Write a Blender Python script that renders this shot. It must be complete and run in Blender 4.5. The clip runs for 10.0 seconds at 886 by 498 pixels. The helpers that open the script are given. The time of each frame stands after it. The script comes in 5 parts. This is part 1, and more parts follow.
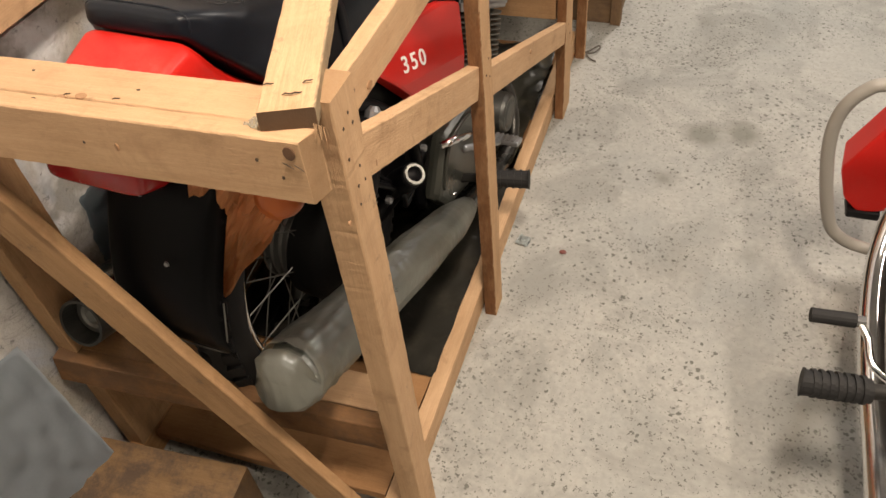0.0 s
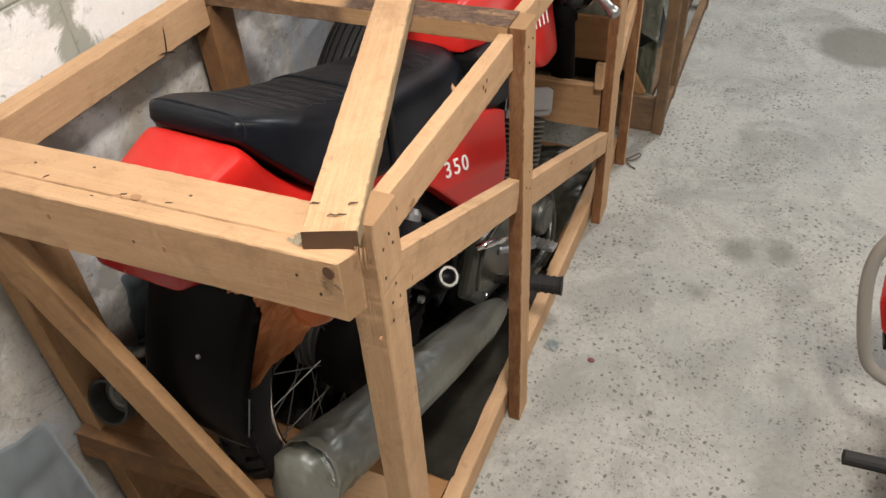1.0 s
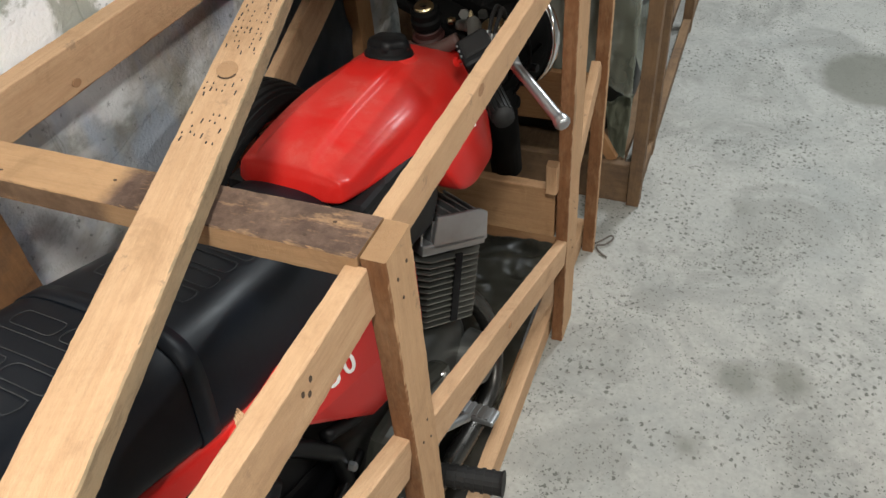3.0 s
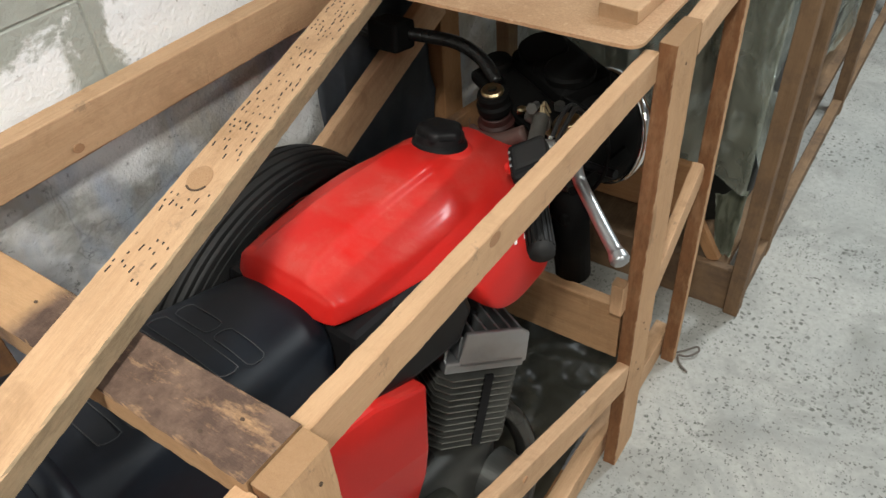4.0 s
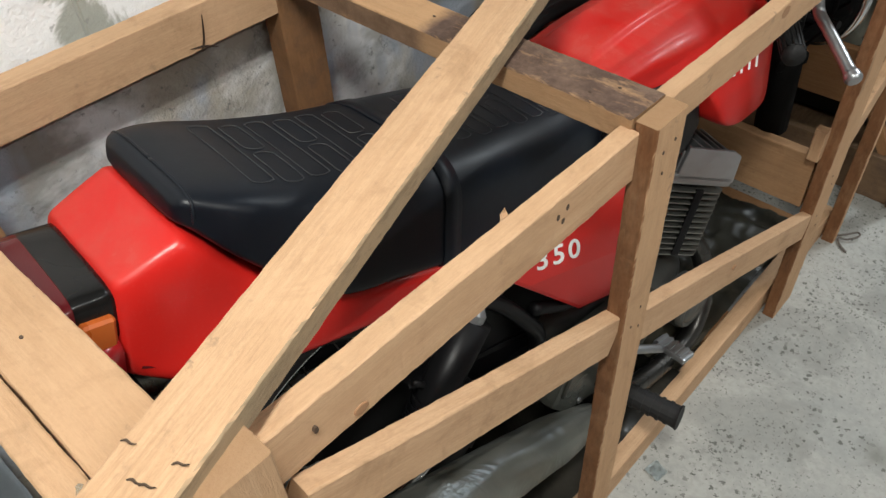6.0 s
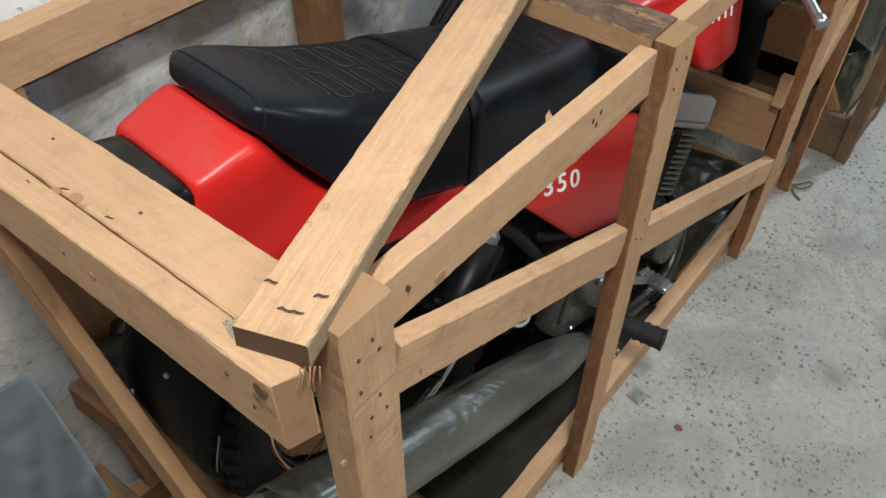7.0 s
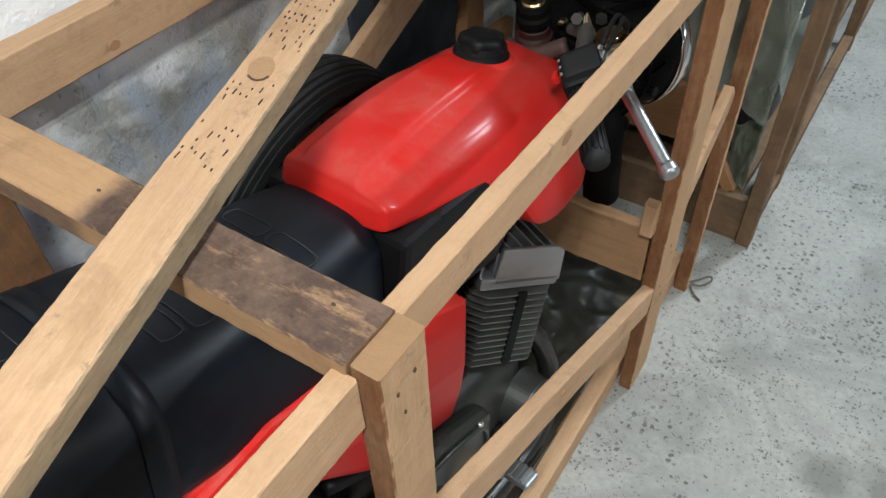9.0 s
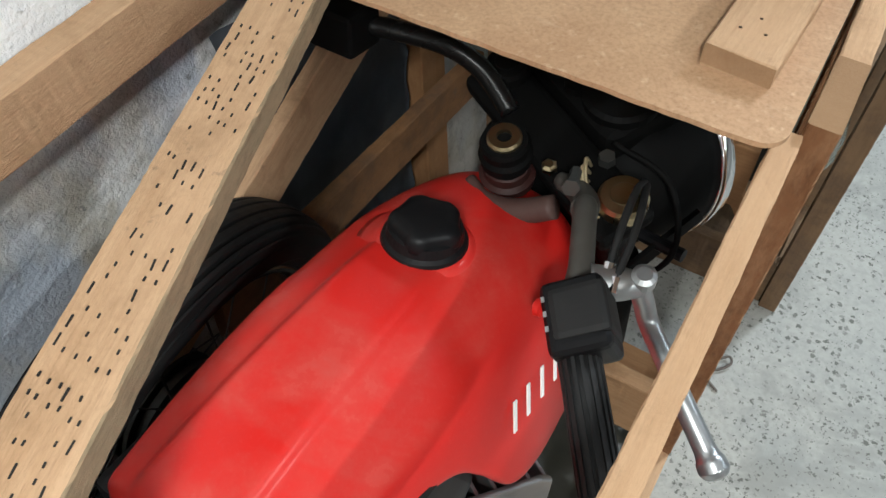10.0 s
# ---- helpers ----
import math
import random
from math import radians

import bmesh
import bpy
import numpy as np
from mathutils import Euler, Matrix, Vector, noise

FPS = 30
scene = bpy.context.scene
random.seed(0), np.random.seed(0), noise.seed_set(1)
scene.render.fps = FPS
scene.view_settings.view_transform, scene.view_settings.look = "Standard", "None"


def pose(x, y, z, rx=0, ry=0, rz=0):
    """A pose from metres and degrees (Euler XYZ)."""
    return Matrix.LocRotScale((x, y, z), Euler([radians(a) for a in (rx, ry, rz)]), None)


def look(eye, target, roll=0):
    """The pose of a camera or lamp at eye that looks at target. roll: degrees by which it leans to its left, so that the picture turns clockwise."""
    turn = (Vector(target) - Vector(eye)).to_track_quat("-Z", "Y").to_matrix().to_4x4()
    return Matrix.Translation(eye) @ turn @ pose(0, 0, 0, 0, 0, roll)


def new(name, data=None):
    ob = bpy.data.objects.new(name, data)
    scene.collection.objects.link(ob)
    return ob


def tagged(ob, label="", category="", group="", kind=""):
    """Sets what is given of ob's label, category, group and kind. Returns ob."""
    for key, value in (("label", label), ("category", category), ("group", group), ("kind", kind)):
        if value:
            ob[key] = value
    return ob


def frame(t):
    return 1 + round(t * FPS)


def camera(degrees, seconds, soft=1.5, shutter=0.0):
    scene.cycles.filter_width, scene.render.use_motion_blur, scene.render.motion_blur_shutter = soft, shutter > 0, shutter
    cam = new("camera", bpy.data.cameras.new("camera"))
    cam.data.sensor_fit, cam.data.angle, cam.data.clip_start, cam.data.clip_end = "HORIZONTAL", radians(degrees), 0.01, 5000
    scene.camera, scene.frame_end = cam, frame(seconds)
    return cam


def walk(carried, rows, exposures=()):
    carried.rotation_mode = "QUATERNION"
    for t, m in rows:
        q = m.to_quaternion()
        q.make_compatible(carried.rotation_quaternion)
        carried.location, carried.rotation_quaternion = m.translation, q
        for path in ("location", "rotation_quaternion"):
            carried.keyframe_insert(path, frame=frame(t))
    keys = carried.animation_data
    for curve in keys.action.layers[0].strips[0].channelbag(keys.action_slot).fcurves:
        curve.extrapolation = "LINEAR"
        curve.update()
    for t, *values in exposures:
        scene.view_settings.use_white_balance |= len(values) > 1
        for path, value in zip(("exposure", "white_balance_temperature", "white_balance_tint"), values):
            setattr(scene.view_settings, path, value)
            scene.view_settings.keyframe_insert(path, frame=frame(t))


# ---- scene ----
cam = camera(59.9, 10.0)
PATH = [
    (0, (0.020, -0.002, 1.433), (-0.525, 1.272, -0.009), -7.09),
    (0.5, (-0.018, 0.036, 1.460), (-0.619, 1.368, 0.094), -5.31),
    (1, (0.010, 0.025, 1.478), (-0.646, 1.402, 0.185), -4.18),
    (1.5, (0.047, 0.039, 1.456), (-0.658, 1.401, 0.173), -4.33),
    (2, (0.023, 0.201, 1.448), (-0.618, 1.569, 0.137), -4.29),
    (2.5, (-0.060, 0.437, 1.471), (-0.640, 1.833, 0.163), -5.27),
    (3, (-0.071, 0.649, 1.439), (-0.688, 1.994, 0.094), -5.41),
    (3.2, (-0.069, 0.737, 1.433), (-0.746, 2.040, 0.075), -5.13),
    (4.3, (-0.038, 0.940, 1.450), (-1.009, 2.119, 0.159), -5.05),
    (4.5, (-0.032, 0.928, 1.452), (-1.044, 2.073, 0.161), -5.77),
    (5, (-0.040, 0.846, 1.444), (-1.129, 1.905, 0.144), -5.52),
    (5.5, (-0.063, 0.697, 1.422), (-1.187, 1.680, 0.091), -4.70),
    (6, (-0.052, 0.509, 1.413), (-1.074, 1.518, 0.021), -3.72),
    (7.3, (-0.052, 0.339, 1.417), (-0.940, 1.433, -0.002), -0.17),
    (7.5, (-0.057, 0.345, 1.419), (-0.952, 1.445, 0.009), -0.48),
    (8, (-0.060, 0.421, 1.421), (-0.949, 1.549, 0.029), -1.90),
    (8.5, (-0.084, 0.620, 1.417), (-0.937, 1.778, 0.028), -2.50),
    (9, (-0.116, 0.862, 1.402), (-0.921, 2.022, -0.014), -2.38),
    (9.5, (-0.198, 1.045, 1.380), (-0.986, 2.138, -0.098), -4.53),
    (10, (-0.364, 1.357, 1.393), (-1.028, 2.341, -0.216), -3.16),
]
EXPOSURES = [(0.0, 0.08, 7720, 17), (0.5, 0.02, 7000, 14), (1.0, -0.04, 6750, 13), (2.5, -0.07, 6350, 9), (4.5, 0.16, 6300, 7), (5.5, -0.07, 6300, 8), (6.5, -0.30, 6100, 7), (7.5, -0.24, 6000, 7), (9.0, 0.02, 5850, 5), (10.0, 0.19, 5900, 5)]
walk(cam, [(t, look(eye, target, roll)) for t, eye, target, roll in PATH], EXPOSURES)

# ---- light ----
world = bpy.data.worlds.new("world")
scene.world = world
world.use_nodes = True
world.node_tree.nodes["Background"].inputs[0].default_value = (0.8, 0.85, 0.9, 1)
world.node_tree.nodes["Background"].inputs[1].default_value = 0.01


def lamp_or_fill(x, y, z, length, watts, colour):
    data = bpy.data.lights.new("tube_or_fill_light", "AREA")
    data.shape, data.size, data.size_y = "RECTANGLE", 0.05, length
    data.energy, data.color = watts, colour
    lamp = new("tube_or_fill_light", data)
    lamp.matrix_world = pose(x, y, z)
    return lamp


for x in (0.03, 0.15):
    lamp_or_fill(x, 0.32, 2.50, 0.40, 25, (1.0, 0.955, 0.87))
    lamp_or_fill(x + 0.10, 3.60, 2.50, 0.6, 24, (0.94, 0.98, 1.0))
# three added fill lights with no seen source, to lift the shadows
lamp_or_fill(1.60, 1.10, 2.50, 1.2, 34, (1.0, 0.965, 0.90))
lamp_or_fill(0.90, -1.90, 2.50, 1.2, 19, (1.0, 0.955, 0.87))
lamp_or_fill(1.60, 3.90, 2.50, 1.2, 24, (0.94, 0.98, 1.0))

# ---- material tools ----


class Nodes:
    def __init__(self, name):
        self.m = bpy.data.materials.new(name)
        self.m.use_nodes = True
        self.t = self.m.node_tree
        self.b = self.t.nodes["Principled BSDF"]

    def node(self, kind, **values):
        n = self.t.nodes.new(kind)
        for key, value in values.items():
            n.inputs[key.replace("_", " ")].default_value = value
        return n

    def link(self, a, b):
        self.t.links.new(a, b)

    def coords(self, scale=(1, 1, 1), rand=0.0, which="Object"):
        tc = self.node("ShaderNodeTexCoord")
        mp = self.node("ShaderNodeMapping", Scale=scale)
        self.link(tc.outputs[which], mp.inputs["Vector"])
        if rand:
            oi = self.node("ShaderNodeObjectInfo")
            mu = self.node("ShaderNodeMath")
            mu.operation = "MULTIPLY"
            mu.inputs[1].default_value = rand
            self.link(oi.outputs["Random"], mu.inputs[0])
            self.link(mu.outputs[0], mp.inputs["Location"])
        return mp.outputs[0]

    def noise(self, vec, scale, detail=4, rough=0.6, dist=0.0):
        n = self.node("ShaderNodeTexNoise", Scale=scale, Detail=detail, Roughness=rough, Distortion=dist)
        self.link(vec, n.inputs["Vector"])
        return n.outputs[0]

    def ramp(self, fac, *stops, mode="LINEAR"):
        n = self.node("ShaderNodeValToRGB")
        n.color_ramp.interpolation = mode
        e = n.color_ramp.elements
        while len(e) < len(stops):
            e.new(0.5)
        for i, (p, c) in enumerate(stops):
            e[i].position = p
            e[i].color = (*c, 1) if isinstance(c, tuple) else (c, c, c, 1)
        self.link(fac, n.inputs[0])
        return n.outputs[0]

    def mix(self, fac, a, b, mode="MIX"):
        n = self.node("ShaderNodeMix")
        n.data_type, n.blend_type = "RGBA", mode
        for sock, v in ((n.inputs[0], fac), (n.inputs[6], a), (n.inputs[7], b)):
            if isinstance(v, tuple):
                sock.default_value = (*v, 1)
            elif isinstance(v, (int, float)):
                sock.default_value = v
            else:
                self.link(v, sock)
        return n.outputs[2]

    def math(self, op, a, b=0.0):
        n = self.node("ShaderNodeMath")
        n.operation = op
        for sock, v in zip(n.inputs, (a, b)):
            if isinstance(v, (int, float)):
                sock.default_value = v
            else:
                self.link(v, sock)
        return n.outputs[0]

    def bump(self, height, strength, distance=0.002, under=None):
        n = self.node("ShaderNodeBump", Strength=strength, Distance=distance)
        self.link(height, n.inputs["Height"])
        if under is not None:
            self.link(under, n.inputs["Normal"])
        self.link(n.outputs[0], self.b.inputs["Normal"])
        return n.outputs[0]

    def set(self, **values):
        for key, value in values.items():
            sock = self.b.inputs[key.replace("_", " ")]
            if isinstance(value, tuple):
                sock.default_value = (*value, 1) if len(value) == 3 else value
            elif isinstance(value, (int, float)):
                sock.default_value = value
            else:
                self.link(value, sock)
        return self.m


def wood(name, light, dark, rough=0.78, dirt=0.0, knots=True, smear=None, bark=None, cut=None, side=1):
    """Sawn timber with the grain along the local x axis; bark is the colour of a waney face on local +y, or -y with side -1."""
    k = Nodes(name)
    v = k.coords((1, 1, 1), 40.0)
    bent = k.coords((0.5, 7.0, 7.0), 40.0)
    rings = k.noise(bent, 2.2, 4, 0.55, 1.2)
    bands = k.ramp(k.math("FRACT", k.math("MULTIPLY", rings, 7.0)), (0.0, 0.0), (0.55, 0.15), (0.86, 0.75), (1.0, 0.0))
    fine = k.noise(k.coords((5, 120, 120), 40.0), 3.0, 5, 0.75)
    fuzz = k.noise(k.coords((40, 160, 160), 40.0), 4.0, 4, 0.7)
    blotch = k.noise(k.coords((1, 2.2, 2.2), 40.0), 6.0, 5, 0.65, 0.5)
    streak = k.noise(k.coords((0.5, 26, 26), 40.0), 2.0, 5, 0.7)
    col = k.mix(k.math("MULTIPLY", bands, 0.42), light, dark)
    col = k.mix(k.ramp(streak, (0.42, 0.0), (0.72, 0.62)), col, dark)
    col = k.mix(k.ramp(fine, (0.42, 0.0), (0.76, 0.52)), col, tuple(0.7 * c for c in dark))
    col = k.mix(k.ramp(fuzz, (0.46, 0.0), (0.74, 0.34)), col, tuple(0.6 * c for c in dark))
    col = k.mix(k.ramp(blotch, (0.38, 0.0), (0.70, 0.60)), col, tuple(min(1.0, 1.12 * c) for c in light))
    col = k.mix(k.ramp(k.noise(v, 13.0, 5, 0.7, 0.6), (0.54, 0.0), (0.70, 0.48)), col, tuple(0.62 * a for a in dark))
    oi = k.node("ShaderNodeObjectInfo")
    col = k.mix(k.ramp(oi.outputs["Random"], (0.0, 0.0), (1.0, 0.45)), col, tuple(0.55 * a + 0.42 * b for a, b in zip(dark, light)))
    if knots:
        vo = k.node("ShaderNodeTexVoronoi", Scale=1.0, Randomness=1.0)
        k.link(k.coords((2.1, 8, 8), 40.0), vo.inputs["Vector"])
        col = k.mix(k.ramp(vo.outputs["Distance"], (0.0, 0.65), (0.07, 0.5), (0.12, 0.0)), col, tuple(0.5 * c for c in dark))
    # handling dirt: small dark smudges and splashes
    smudge = k.math("MULTIPLY", k.ramp(k.noise(v, 34.0, 5, 0.75), (0.60, 0.0), (0.68, 1.0)), k.ramp(k.noise(v, 7.0, 3, 0.6), (0.45, 0.0), (0.62, 0.55)))
    col = k.mix(smudge, col, (0.16, 0.11, 0.075))
    tc = k.node("ShaderNodeTexCoord")
    sep = k.node("ShaderNodeSeparateXYZ")
    k.link(tc.outputs["Normal"], sep.inputs[0])
    if bark:
        face = k.ramp(k.math("MULTIPLY", sep.outputs[1], side), (0.5, 0.0), (0.7, 1.0))
        patchy = k.ramp(k.noise(k.coords((1, 3, 3), 40.0), 10.0, 6, 0.75), (0.30, 0.70), (0.55, 1.0))
        tint = k.mix(k.ramp(k.noise(k.coords((3, 12, 12), 40.0), 9.0, 5, 0.75), (0.45, 0.0), (0.70, 0.60)), bark, tuple(0.38 * c for c in bark))
        col = k.mix(k.math("MULTIPLY", face, patchy), col, tint)
    if dirt:
        d = k.noise(v, 9.0, 6, 0.75)
        col = k.mix(k.ramp(d, (0.45, 0.0), (0.62, dirt)), col, (0.06, 0.045, 0.04))
    if smear:
        place = k.node("ShaderNodeSeparateXYZ")
        k.link(k.coords(), place.inputs[0])
        edge = k.math("ADD", place.outputs[0], k.math("MULTIPLY", k.noise(v, 12.0, 4, 0.7), 0.05))
        near = k.math("ADD", place.outputs[1], k.math("MULTIPLY", k.noise(v, 18.0, 5, 0.7), 0.016))
        upper = k.ramp(sep.outputs[2], (0.4, 0.0), (0.7, 1.0))
        far = k.ramp(edge, (smear, 0.0), (smear + 0.02, 1.0))
        rim = k.math("MULTIPLY", k.math("SUBTRACT", 1.0, upper), k.math("SUBTRACT", 0.75, k.math("MULTIPLY", far, 0.6)))
        spread = k.math("MAXIMUM", k.math("MULTIPLY", upper, far), k.math("MULTIPLY", rim, k.ramp(near, (-0.024, 1.0), (-0.020, 0.0))))
        grime = k.math("MULTIPLY", spread, k.ramp(k.noise(k.coords((1, 3, 3), 40.0), 12.0, 6, 0.75), (0.31, 0.2), (0.46, 0.95)))
        soil = k.mix(k.ramp(k.noise(v, 30.0, 5, 0.7), (0.40, 0.0), (0.65, 1.0)), (0.068, 0.043, 0.036), (0.165, 0.108, 0.080))
        col = k.mix(grime, col, soil)
    saw = k.noise(k.coords((70, 5, 5), 40.0), 2.0, 3, 0.6)
    end = k.ramp(k.math("ABSOLUTE", sep.outputs[0]), (0.7, 0.0), (0.9, 0.9 if cut else 0.6))
    col = k.mix(end, col, cut or tuple(0.55 * c for c in dark))
    k.bump(k.math("ADD", k.math("ADD", fine, k.math("MULTIPLY", fuzz, 0.6)), k.math("MULTIPLY", saw, 0.22)), 0.7, 0.0020)
    return k.set(Base_Color=col, Roughness=rough, Specular_IOR_Level=0.25)


def plain(name, colour, rough, metal=0.0, grain=0.0, scale=60.0, other=None, coat=0.0, relief=0.0, spec=0.5):
    """Paint, plastic, rubber or metal with dust and wear at two scales."""
    k = Nodes(name)
    v = k.coords((1, 1, 1), 9.0)
    big, fine = k.noise(v, scale * 0.12, 4, 0.6), k.noise(v, scale, 5, 0.7)
    other = other or tuple(min(1.0, 0.6 * c + 0.1) for c in colour)
    col = k.mix(k.ramp(big, (0.42, 0.0), (0.72, grain)), colour, other)
    col = k.mix(k.ramp(fine, (0.5, 0.0), (0.8, grain)), col, other)
    if relief:
        k.bump(fine, relief, 0.001)
    r = k.ramp(big, (0.3, max(0.02, rough - 0.06)), (0.75, min(1.0, rough + 0.14)))
    return k.set(Base_Color=col, Roughness=r, Metallic=metal, Coat_Weight=coat, Coat_Roughness=0.06, Specular_IOR_Level=spec)


PINE = wood("pine", (0.595, 0.388, 0.233), (0.43, 0.248, 0.125))
PINE_BRACE = wood("dark_ended_pine", (0.625, 0.408, 0.245), (0.45, 0.260, 0.131), cut=(0.075, 0.043, 0.026), bark=(0.34, 0.25, 0.155), side=-1)
PINE_POST = wood("waney_pine", (0.58, 0.37, 0.21), (0.40, 0.225, 0.11), bark=(0.205, 0.092, 0.040))
# aged tone, deepened a little to put shade into the low timber
PINE_DARK = wood("aged_shaded_pine", (0.38, 0.205, 0.095), (0.23, 0.105, 0.042))
# stained low boards; on the left post and brace it is painted-in shade
PINE_STAINED_SHADED = wood("stained_shaded_pine", (0.29, 0.150, 0.068), (0.16, 0.076, 0.032), dirt=0.45)
# brown wood, lowered further to put the end brace's shade into its colour
PINE_END = wood("browned_shaded_pine", (0.44, 0.262, 0.136), (0.275, 0.145, 0.065), dirt=0.12)
PINE_DIRTY = wood("dirty_pine", (0.54, 0.335, 0.18), (0.37, 0.205, 0.095), dirt=0.06, smear=0.335)
TIMBER = wood("worn_timber", (0.27, 0.165, 0.085), (0.15, 0.085, 0.040), dirt=0.75)
PINE_GREY = wood("weathered_pine", (0.245, 0.155, 0.088), (0.12, 0.070, 0.037), dirt=0.4)


def red_paint():
    k = Nodes("red_paint")
    v = k.coords((1, 1, 1), 9.0)
    big, mid, fine = k.noise(v, 5.0, 4, 0.6, 0.8), k.noise(v, 18.0, 5, 0.7), k.noise(v, 240.0, 3, 0.6)
    dust = k.math("MULTIPLY", k.ramp(big, (0.46, 0.0), (0.62, 1.0)), k.ramp(mid, (0.38, 0.25), (0.66, 1.0)))
    up = k.node("ShaderNodeSeparateXYZ")
    k.link(k.node("ShaderNodeNewGeometry").outputs["Normal"], up.inputs[0])
    dust = k.math("MULTIPLY", dust, k.ramp(up.outputs[2], (0.45, 0.0), (0.85, 1.0)))
    col = k.mix(k.math("MULTIPLY", dust, 0.34), (0.585, 0.016, 0.012), (0.48, 0.19, 0.15))
    col = k.mix(k.ramp(fine, (0.55, 0.0), (0.75, 0.05)), col, (0.50, 0.22, 0.18))
    k.bump(k.noise(v, 7.0, 2, 0.5), 0.10, 0.01)
    return k.set(Base_Color=col, Roughness=k.ramp(dust, (0.0, 0.42), (1.0, 0.60)), Coat_Weight=k.ramp(dust, (0.0, 0.30), (1.0, 0.06)), Coat_Roughness=k.ramp(k.math("ADD", dust, k.math("MULTIPLY", mid, 0.4)), (0.1, 0.14), (1.0, 0.32)), Coat_IOR=1.45, Specular_IOR_Level=0.20)


RED = red_paint()
VINYL = plain("black_vinyl", (0.0044, 0.0062, 0.0102), 0.40, grain=0.28, scale=50, other=(0.014, 0.018, 0.025), relief=0.20, spec=0.28)
BLACK = plain("black_plastic", (0.006, 0.006, 0.007), 0.40, grain=0.14, scale=40, other=(0.020, 0.018, 0.016), spec=0.19)
GLOSS = plain("black_enamel", (0.006, 0.006, 0.006), 0.20, grain=0.10, scale=30, other=(0.018, 0.016, 0.014), coat=0.15, spec=0.25)
DUSTY_RED = plain("dusty_dark_red", (0.034, 0.008, 0.007), 0.5, grain=0.6, scale=40, other=(0.034, 0.020, 0.017), spec=0.25)
WORN_BAR = plain("worn_grey_bar", (0.105, 0.100, 0.090), 0.45, metal=0.3, grain=0.6, scale=60, other=(0.06, 0.055, 0.05))
YOKE = plain("dusty_yoke", (0.095, 0.060, 0.052), 0.5, grain=0.7, scale=40, other=(0.06, 0.022, 0.018), spec=0.3)
WIRE = plain("pale_wire_cover", (0.36, 0.29, 0.17), 0.5, grain=0.5, scale=80, other=(0.20, 0.15, 0.08))
RUBBER = plain("tyre_rubber", (0.016, 0.016, 0.0165), 0.60, grain=0.3, scale=50, other=(0.034, 0.032, 0.03), relief=0.2, spec=0.25)
CHROME = plain("chrome", (0.75, 0.75, 0.76), 0.12, metal=1.0, grain=0.15, scale=30, other=(0.45, 0.42, 0.38))
ALLOY = plain("cast_alloy", (0.40, 0.41, 0.42), 0.36, metal=0.85, grain=0.35, scale=60, other=(0.30, 0.29, 0.27), relief=0.2)
FIN = plain("bare_fin", (0.27, 0.27, 0.25), 0.40, metal=0.8, grain=0.4, scale=60, other=(0.12, 0.11, 0.09))
DULL = plain("dull_alloy", (0.085, 0.085, 0.08), 0.42, metal=0.7, grain=0.5, scale=50, other=(0.07, 0.065, 0.058), relief=0.3)
COVER = plain("dusty_cast_cover", (0.062, 0.065, 0.055), 0.28, metal=0.35, grain=0.7, scale=30, other=(0.045, 0.043, 0.036), relief=0.25)
PIPE = plain("browned_chrome", (0.25, 0.245, 0.22), 0.22, metal=1.0, grain=0.5, scale=30, other=(0.08, 0.065, 0.05))
GEN = plain("polished_cover", (0.145, 0.15, 0.145), 0.30, metal=0.75, grain=0.5, scale=30, other=(0.08, 0.08, 0.072), relief=0.15)
HEADER = plain("sooty_pipe", (0.125, 0.120, 0.112), 0.24, metal=0.9, grain=0.6, scale=24, other=(0.03, 0.026, 0.022))
BRASS = plain("zinc_plating", (0.42, 0.34, 0.20), 0.28, metal=1.0, grain=0.3, scale=60, other=(0.4, 0.33, 0.22))
GREY_TUBE = plain("grey_painted_tube", (0.30, 0.28, 0.25), 0.45, grain=0.25, scale=40)
WHITE = plain("white_lettering", (0.88, 0.88, 0.86), 0.5, grain=0.05)
AMBER = plain("dusty_amber_lens", (0.46, 0.105, 0.018), 0.3, grain=0.3, scale=60, other=(0.30, 0.06, 0.012))
LENS = plain("red_lens", (0.085, 0.005, 0.007), 0.16, grain=0.05, coat=0.2, spec=0.25)
LOWER_LENS = plain("bright_red_lens", (0.34, 0.010, 0.012), 0.2, grain=0.1, coat=0.4)
STITCH = plain("grey_stitching", (0.025, 0.027, 0.031), 0.6, grain=0.3, scale=200)
DUSTY_FILM = plain("dusty_olive_film", (0.052, 0.050, 0.040), 0.36, grain=0.85, scale=14, other=(0.150, 0.132, 0.092), relief=0.6, spec=0.45)
# dirty film, its colour darkened to replace missing shade low in the crate
MUCK_SHADED = plain("dirty_shaded_film", (0.020, 0.021, 0.020), 0.14, grain=0.70, scale=16, other=(0.095, 0.085, 0.068), relief=0.7, spec=0.7)
SOOT = plain("dull_black", (0.004, 0.004, 0.004), 0.65, grain=0.1, scale=40, other=(0.012, 0.011, 0.010), spec=0.08)
STEEL = plain("dark_nail", (0.03, 0.028, 0.026), 0.5, metal=0.6)


